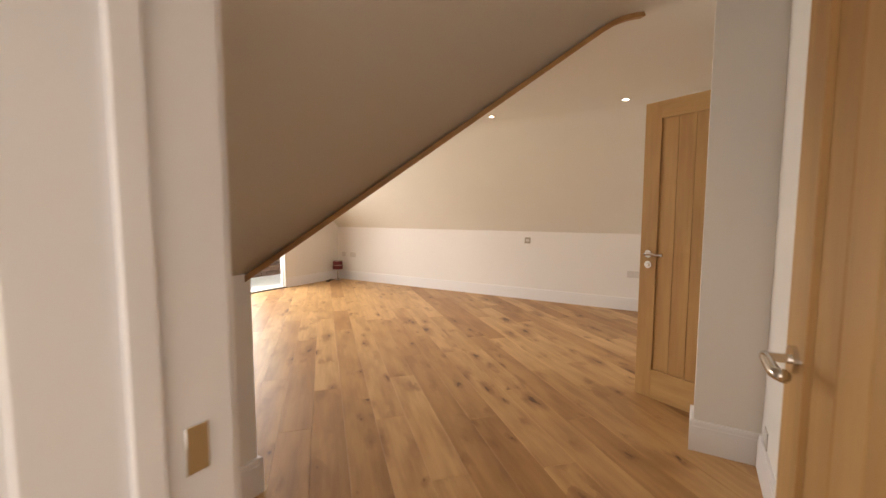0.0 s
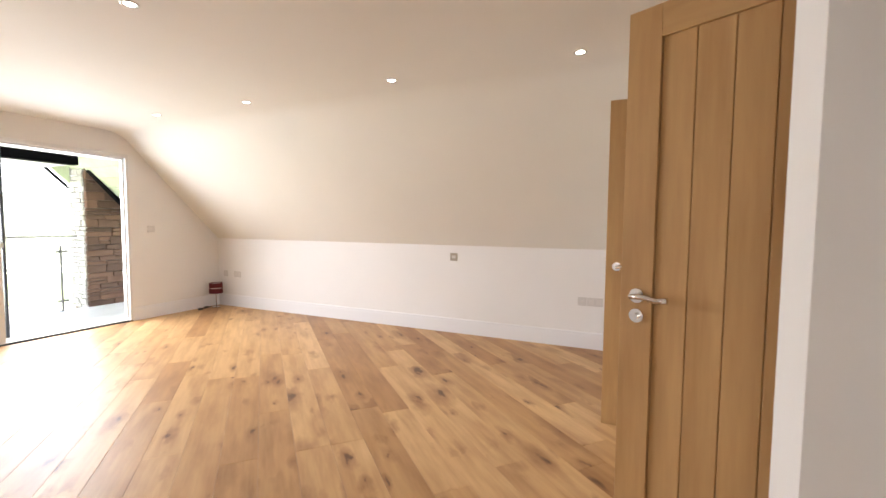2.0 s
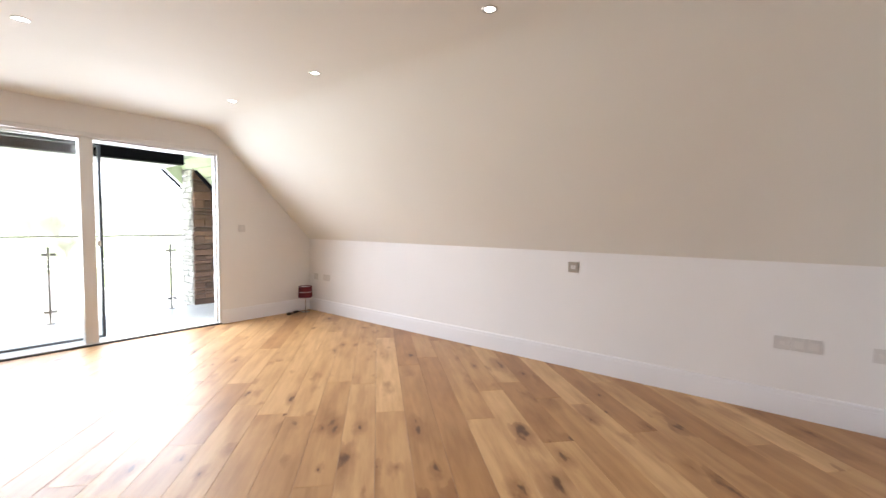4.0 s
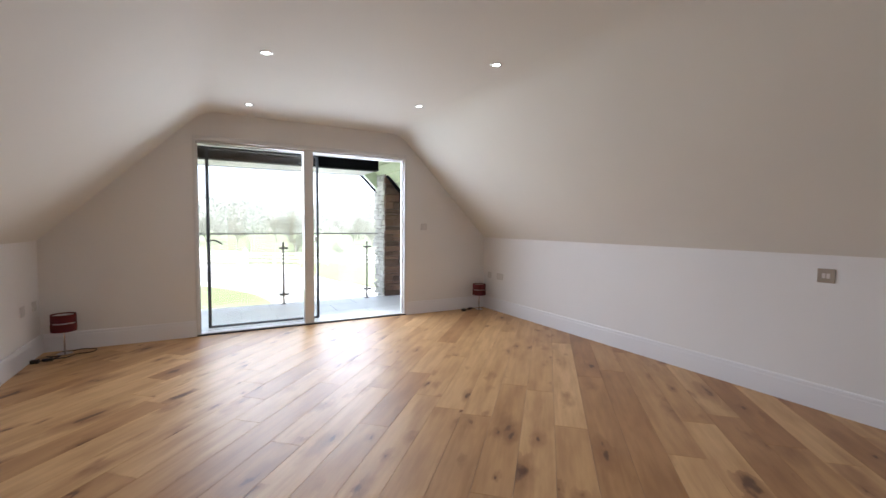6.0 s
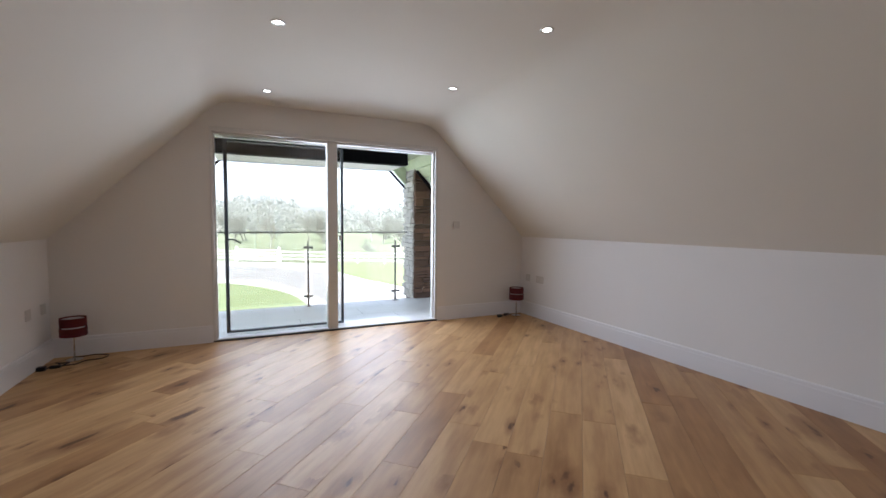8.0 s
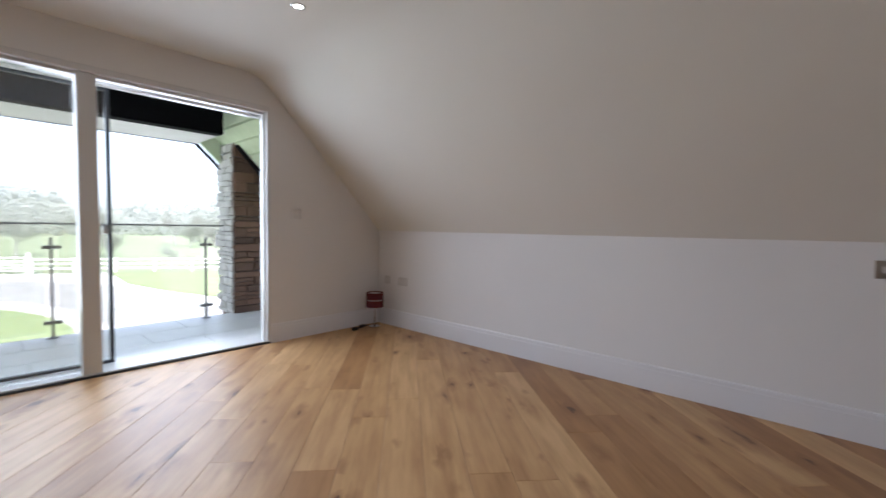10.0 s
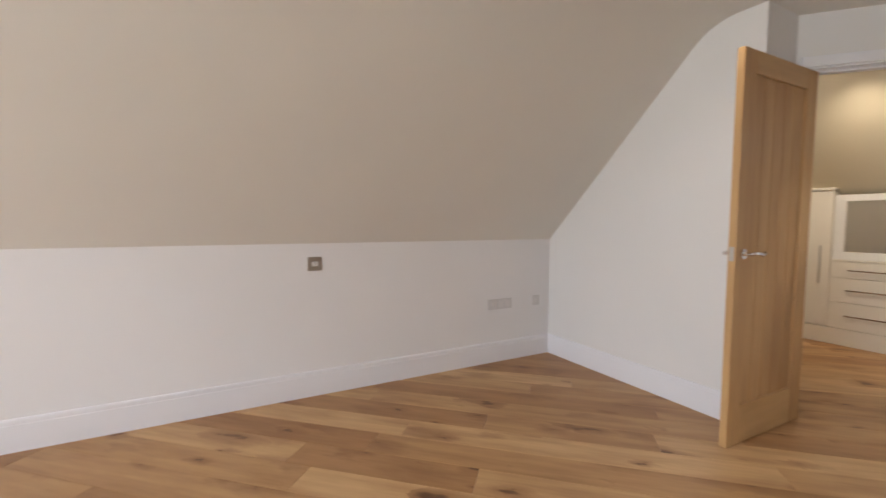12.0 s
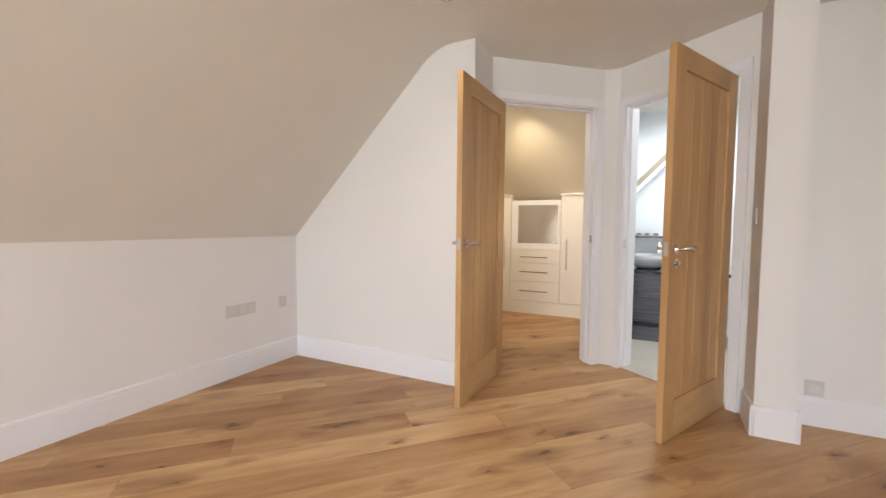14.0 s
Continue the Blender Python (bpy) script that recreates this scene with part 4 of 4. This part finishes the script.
def roof_overhang():
    """Boarded soffit of the roof over the balcony: flat, then falling at both sides."""
    top = structure("roof_overhang", boxes((3.50, 5.78, 7.57, 8.20, 2.20, 2.24)), SOFFIT, "pale boarded soffit of the roof over the balcony, tinted for green bounce", "roof")
    # flat lip behind the dark beam
    part("soffit_board", boxes((3.40, 5.87, 7.43, 8.278, 2.000, 2.014), bevel=0.002), LIP, top, "pale flat soffit")
    for side in (1, -1):
        def mx(x, side=side):
            return x if side > 0 else 9.22 - x
        for i in range(10):
            a, b = 5.62 + i * 0.13 + 0.002, 5.62 + (i + 1) * 0.13 - 0.014
            bm = bmesh.new()
            pts = [(mx(a), 8.13 - a), (mx(b), 8.13 - b), (mx(b), 8.16 - b), (mx(a), 8.16 - a)]
            lo = [bm.verts.new((p[0], 6.625, p[1])) for p in pts]
            hi = [bm.verts.new((p[0], 8.19, p[1])) for p in pts]
            bm.faces.new(lo)
            bm.faces.new(hi[::-1])
            for k in range(4):
                bm.faces.new((lo[k], hi[k], hi[(k + 1) % 4], lo[(k + 1) % 4]))
            bmesh.ops.recalc_face_normals(bm, faces=bm.faces)
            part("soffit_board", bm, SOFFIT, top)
        bm = bmesh.new()
        pts = [(mx(5.60), 2.60), (mx(5.60), 2.575), (mx(6.95), 1.225), (mx(6.95), 1.25)]
        lo = [bm.verts.new((p[0], 6.63, p[1])) for p in pts]
        hi = [bm.verts.new((p[0], 8.18, p[1])) for p in pts]
        bm.faces.new(lo)
        bm.faces.new(hi[::-1])
        for k in range(4):
            bm.faces.new((lo[k], hi[k], hi[(k + 1) % 4], lo[(k + 1) % 4]))
        bmesh.ops.recalc_face_normals(bm, faces=bm.faces)
        part("soffit_backing", bm, BLACK_TIMBER, top, "dark backing behind the boards")
        bm = bmesh.new()
        pts = [(mx(5.87), 2.02), (mx(6.105), 1.785), (mx(6.105), 2.05), (mx(5.87), 2.28)]
        lo = [bm.verts.new((p[0], 8.20, p[1])) for p in pts]
        hi = [bm.verts.new((p[0], 8.26, p[1])) for p in pts]
        bm.faces.new(lo)
        bm.faces.new(hi[::-1])
        for k in range(4):
            bm.faces.new((lo[k], hi[k], hi[(k + 1) % 4], lo[(k + 1) % 4]))
        bmesh.ops.recalc_face_normals(bm, faces=bm.faces)
        part("soffit_face", bm, SOFFIT, top, "pale face board")


roof_overhang()
structure("roof_beam", boxes((3.32, 5.85, 7.42, 7.56, 1.985, 2.46), bevel=0.004), BLACK_TIMBER, "black painted beam across the balcony roof", "beam")
structure("roof_top", boxes((1.9, 7.4, 6.622, 8.3, 2.52, 2.60)), BLACK_TIMBER, "dark underside of the roof above the balcony", "roof")


def rafters():
    for side, x in ((1, 5.855), (-1, 3.44)):
        bm = bmesh.new()
        pts = [(x, 2.005), (x + side * 1.4, 0.605), (x + side * 1.4, 0.645), (x, 2.045)]
        lo = [bm.verts.new((p[0], 8.31, p[1])) for p in pts]
        hi = [bm.verts.new((p[0], 8.35, p[1])) for p in pts]
        bm.faces.new(lo)
        bm.faces.new(hi[::-1])
        for k in range(4):
            bm.faces.new((lo[k], hi[k], hi[(k + 1) % 4], lo[(k + 1) % 4]))
        bmesh.ops.recalc_face_normals(bm, faces=bm.faces)
        structure("verge_board", bm, BLACK_TIMBER, "thin black verge board of the roof edge", "roof trim")
    for side, x in ((1, 6.145), (-1, 3.075)):
        bm = bmesh.new()
        pts = [(x, 1.955), (x + side * 1.15, 0.68), (x + side * 1.15, 0.82), (x, 1.975)]
        lo = [bm.verts.new((p[0], 7.78, p[1])) for p in pts]
        hi = [bm.verts.new((p[0], 7.86, p[1])) for p in pts]
        bm.faces.new(lo)
        bm.faces.new(hi[::-1])
        for k in range(4):
            bm.faces.new((lo[k], hi[k], hi[(k + 1) % 4], lo[(k + 1) % 4]))
        bmesh.ops.recalc_face_normals(bm, faces=bm.faces)
        structure("roof_rafter", bm, BLACK_TIMBER, "black painted sloping rafter under the balcony roof boards", "roof")
    structure("fascia", boxes((3.44, 5.855, 8.28, 8.30, 1.995, 2.018)), BLACK_TIMBER, "thin black fascia line of the roof edge", "roof trim")


rafters()


def stone_wall():
    top = structure("balcony_stone_wall", boxes((6.15, 7.3, 7.92, 8.30, -0.30, 1.90)), MORTAR, "rubble stone wall at the side of the balcony, brown coursed front, grey side paled for sky light", "stone wall")
    rng = random.Random(5)
    for side in (0, 1):
        z = -0.04
        while z < 2.1:
            h = rng.choice((0.055, 0.075, 0.095, 0.12)) if side == 0 else rng.uniform(0.045, 0.10)
            a = 6.135 if side == 0 else 7.925
            first_ = True
            while a < (7.25 if side == 0 else 8.28):
                w = rng.uniform(0.13, 0.42) if side == 0 else rng.uniform(0.06, 0.17)
                if first_ and side == 0:
                    w = rng.choice((0.15, 0.24, 0.33))
                first_ = False
                split = side == 0 and h > 0.09 and rng.random() < 0.3
                for z0, z1 in (((z, z + h * 0.5), (z + h * 0.5, z + h)) if split else ((z, z + h),)):
                    j, k = rng.uniform(-0.016, 0.012), rng.uniform(-0.004, 0.004)
                    if side == 0:
                        dims = (a + 0.003, a + w - 0.003, 7.885 + j, 7.95, z0 + 0.003, z1 - 0.003 + k)
                    else:
                        dims = (6.118 + j * 0.6, 6.17, a + 0.002, a + w - 0.002, z0 + 0.002, z1 - 0.003 + k)
                    if z1 < 2.12:
                        bm = boxes(dims, bevel=0.014, seg=2)
                        for v in bm.verts:
                            v.co += noise.noise_vector(v.co * 11) * 0.013
                        part("stone", bm, STONE if side == 0 else SKYLIT_GREY_STONE, top, "" if side == 0 else "grey stone with sky light in its colour")
                a += w
            z += h


# ---- garden ----
GZ = -2.9


def ground_sheet():
    bm = bmesh.new()
    n = 36
    grid = {}
    xs = [math.copysign(abs(i / 18) ** 2.2 * 1500, i) for i in range(-18, 19)]
    ys = [6.0 + (j / n) ** 2.2 * 1500 for j in range(n + 1)]
    ys = [-1500, -300, -60, -10] + ys
    for i, x in enumerate(xs):
        for j, y in enumerate(ys):
            r = math.hypot(x, y)
            z = GZ + (noise.noise(Vector((x * 0.02, y * 0.02, 0))) * min(3.0, max(0, r - 60) * 0.03))
            grid[i, j] = bm.verts.new((x, y, z))
    for i in range(len(xs) - 1):
        for j in range(len(ys) - 1):
            bm.faces.new((grid[i, j], grid[i + 1, j], grid[i + 1, j + 1], grid[i, j + 1]))
    return bm


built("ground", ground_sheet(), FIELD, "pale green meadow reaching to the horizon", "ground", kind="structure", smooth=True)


def ellipse(name, cx, cy, rx, ry, z0, z1, mat, label, category):
    pts = [(cx + rx * math.cos(2 * math.pi * i / 72), cy + ry * math.sin(2 * math.pi * i / 72)) for i in range(72)]
    return structure(name, prism(pts, z0, z1), mat, label, category)


structure("gravel", prism([(-32, 6.96), (34, 6.96), (34, 29.8), (-32, 70.7)], GZ - 0.3, GZ + 0.02), GRAVEL, "pale gravel forecourt round the lawn", "driveway")
ellipse("road", -2.5, 24.0, 14.0, 21.8, GZ - 0.3, GZ + 0.05, PAVING, "grey block paved drive curving round the lawn", "driveway")
ellipse("kerb", -2.5, 22, 9.7, 14.2, GZ - 0.3, GZ + 0.12, GRAVEL, "pale stone kerb round the lawn", "kerb")
ellipse("lawn", -2.5, 22, 8.75, 11.6, GZ - 0.3, GZ + 0.16, GRASS, "mown green oval lawn", "lawn")
structure("verge", prism([(10.9, 44.1), (10.5, 36), (11.4, 31), (12.8, 26.5), (18, 20), (33, 16), (33.5, 30)], GZ - 0.3, GZ + 0.10), GRASS, "mown grass verge in front of the fence", "lawn")
structure("house_wall_below", boxes((1.9, 7.6, 6.64, 6.95, GZ, -0.31)), MORTAR, "stone coloured house wall under the balcony", "wall")


def fence():
    top = holder("fence", pose(4.6, 48.3, GZ, 0, 0, -31.8), "white post and rail fence across the far side of the drive", "fence")
    for side in (-1, 1):
        for k in range(12 if side > 0 else 14):
            x = side * (2.45 + k * 2.7)
            part("post", boxes((x - 0.06, x + 0.06, -0.06, 0.06, 0, 1.2), bevel=0.01), FENCE_WHITE, top)
            if k:
                a, b = sorted((side * (2.45 + (k - 1) * 2.7), x))
                for z in (0.35, 0.72, 1.06):
                    part("rail", boxes((a, b, -0.095, -0.062, z, z + 0.09)), FENCE_WHITE, top)


def gate():
    top = holder("gate", pose(4.6, 48.3, GZ, 0, 0, -31.8), "white five bar gate in the far fence", "gate")
    for z in (0.2, 0.42, 0.66, 0.92, 1.2):
        part("bar", boxes((-2.15, 2.15, -0.03, 0.03, z, z + 0.08)), FENCE_WHITE, top)
    for x in (-2.12, 2.12):
        part("end_bar", boxes((x - 0.04, x + 0.04, -0.035, 0.035, 0.15, 1.32)), FENCE_WHITE, top)
    for side in (-1, 1):
        bm = boxes((0, 2.3, -0.05, -0.032, -0.035, 0.035))
        bm.transform(pose(side * 2.1, 0, 0.24) @ Matrix.Rotation(math.pi if side > 0 else 0, 4, "Z") @ Matrix.Rotation(-0.43, 4, "Y"))
        part("brace", bm, FENCE_WHITE, top)
    for x in (-2.3, 2.3):
        part("gate_post", boxes((x - 0.1, x + 0.1, -0.1, 0.1, 0, 1.6), bevel=0.01), FENCE_WHITE, top)


fence()
gate()
planter = holder("planter", pose(-1.75, 39.6, GZ + 0.02), "orange clay planter beside the drive", "planter")
part("pot", lathe([(0.0, 0.0), (0.38, 0.0), (0.48, 0.55), (0.52, 0.62), (0.52, 0.75), (0.46, 0.75), (0.42, 0.5), (0.0, 0.5)], 28), TERRACOTTA, planter, smooth=True)
part("soil", lathe([(0.0, 0.62), (0.45, 0.62)], 20), BARK, planter, "dark soil")


def tree(name, m, height, seed, mat, label, leaves=700):
    rng = random.Random(seed)
    top = holder(name, m, label, "tree", "trees beyond the fence")
    bm = bmesh.new()
    ends = []

    def limb(p, d, length, r, depth):
        pts = [p]
        q, dd = p.copy(), d.copy()
        for _ in range(4):
            dd = (dd + Vector((rng.uniform(-.22, .22), rng.uniform(-.22, .22), rng.uniform(-.05, .15)))).normalized()
            q = q + dd * length / 4
            pts.append(q.copy())
        seg = tube(pts, r, 6, r * 0.5)
        me = bpy.data.meshes.new("limb")
        seg.to_mesh(me)
        seg.free()
        bm.from_mesh(me)
        bpy.data.meshes.remove(me)
        if depth == 0:
            ends.extend(pts[1:])
            return
        for _ in range(3 if depth > 1 else 4):
            a = rng.uniform(0, 2 * math.pi)
            s = rng.uniform(0.5, 0.95)
            nd = (dd + Vector((math.cos(a) * s, math.sin(a) * s, rng.uniform(-0.05, 0.5)))).normalized()
            limb(pts[rng.choice((2, 3, 4))], nd, length * rng.uniform(0.55, 0.75), r * 0.5, depth - 1)

    limb(Vector((0, 0, -0.4)), Vector((0, 0, 1)), height * 0.34, height * 0.019, 3)
    part("trunk", bm, BARK, top, "grey brown trunk and limbs", smooth=True)
    lb = bmesh.new()
    for _ in range(leaves):
        c = rng.choice(ends) + Vector([rng.gauss(0, height * 0.06) for _ in range(3)])
        s = height * rng.uniform(0.0028, 0.0060)
        a, b = Vector([rng.gauss(0, 1) for _ in range(3)]).normalized(), Vector([rng.gauss(0, 1) for _ in range(3)]).normalized()
        lb.faces.new([lb.verts.new(c + p) for p in (a * s, b * s, -a * s, -b * s * 0.7)])
    part("crown", lb, mat, top, "thin spring crown of small leaves")
    return top


kinds = [tree("tree", pose(14, 62, GZ), 7.6, 1, LEAVES, "large spreading tree with bare limbs beyond the fence", 9000),
         tree("tree", pose(6.5, 66, GZ), 7.0, 2, BLOSSOM, "pale spring tree beyond the fence", 8500),
         tree("tree", pose(-6, 70, GZ), 7.8, 3, LEAVES, "tree with thin spring leaves behind the gate", 9500)]
rng = random.Random(3)
for i in range(60):
    x, y = rng.uniform(-60, 90), rng.uniform(78, 125)
    s = rng.uniform(0.8, 1.2)
    c = copy_thing(kinds[i % 3], pose(x, y, GZ, 0, 0, rng.uniform(0, 360)))
    c.scale = (s, s, s * rng.uniform(0.8, 1.1))
for i, (x, y, s) in enumerate(((15.0, 44.0, 0.45), (19.5, 45.0, 0.85), (24, 41, 0.9), (22, 50, 0.9), (12.5, 54, 0.6))):
    c = copy_thing(kinds[(i + 1) % 3], pose(x, y, GZ, 0, 0, 60 * i))
    c.scale = (s, s, s)


def far_woods():
    rng = random.Random(9)
    bm = bmesh.new()
    for _ in range(150000):
        a = rng.uniform(-1.2, 1.3)
        r = rng.uniform(150, 260)
        x, y = r * math.sin(a), r * math.cos(a)
        h = 11 + 5 * noise.noise(Vector((a * 9, 0, 0))) + 3 * noise.noise(Vector((a * 40, 3, 0)))
        c = Vector((x, y, GZ + rng.uniform(0, 1) ** 0.8 * (h + 7 * max(0.0, min(1.0, (-a + 0.05) * 3)))))
        s = rng.uniform(0.25, 0.55)
        u, v = Vector([rng.gauss(0, 1) for _ in range(3)]).normalized(), Vector([rng.gauss(0, 1) for _ in range(3)]).normalized()
        bm.faces.new([bm.verts.new(c + p) for p in (u * s, v * s, -u * s, -v * s)])
    return bm


built("far_woods", far_woods(), FAR_LEAVES, "line of far woods behind the meadow, haze put into its colour", "woods", kind="stuff")

# ---- pieces of walls and floors ----
stone_wall()
for j in range(3):
    x = 1.92 - 0.4 * (j % 2)
    while x < 7.5:
        a, b = max(1.92, x), min(7.57, x + 1.196)
        part("tile", boxes((a, b, 6.63 + j * 0.45, 6.63 + (j + 1) * 0.45 - 0.006, -0.040, -0.030), bevel=0.0015), TILE, bal)
        x += 1.2
for i in range(4):
    for j in range(4):
        poly = clip([(2.62 + i * 0.51, -1.94 + j * 0.46), (2.62 + (i + 1) * 0.51 - 0.003, -1.94 + j * 0.46), (2.62 + (i + 1) * 0.51 - 0.003, -1.94 + (j + 1) * 0.46 - 0.003), (2.62 + i * 0.51, -1.94 + (j + 1) * 0.46 - 0.003)], [(-0.598, -0.80, -2.351), (-1, 0, -4.655), (0, -1, 0.17)])
        if len(poly) >= 3:
            part("tile", prism(poly, 0.006, 0.010), BATH_TILE, bath_floor)
lay_floor()
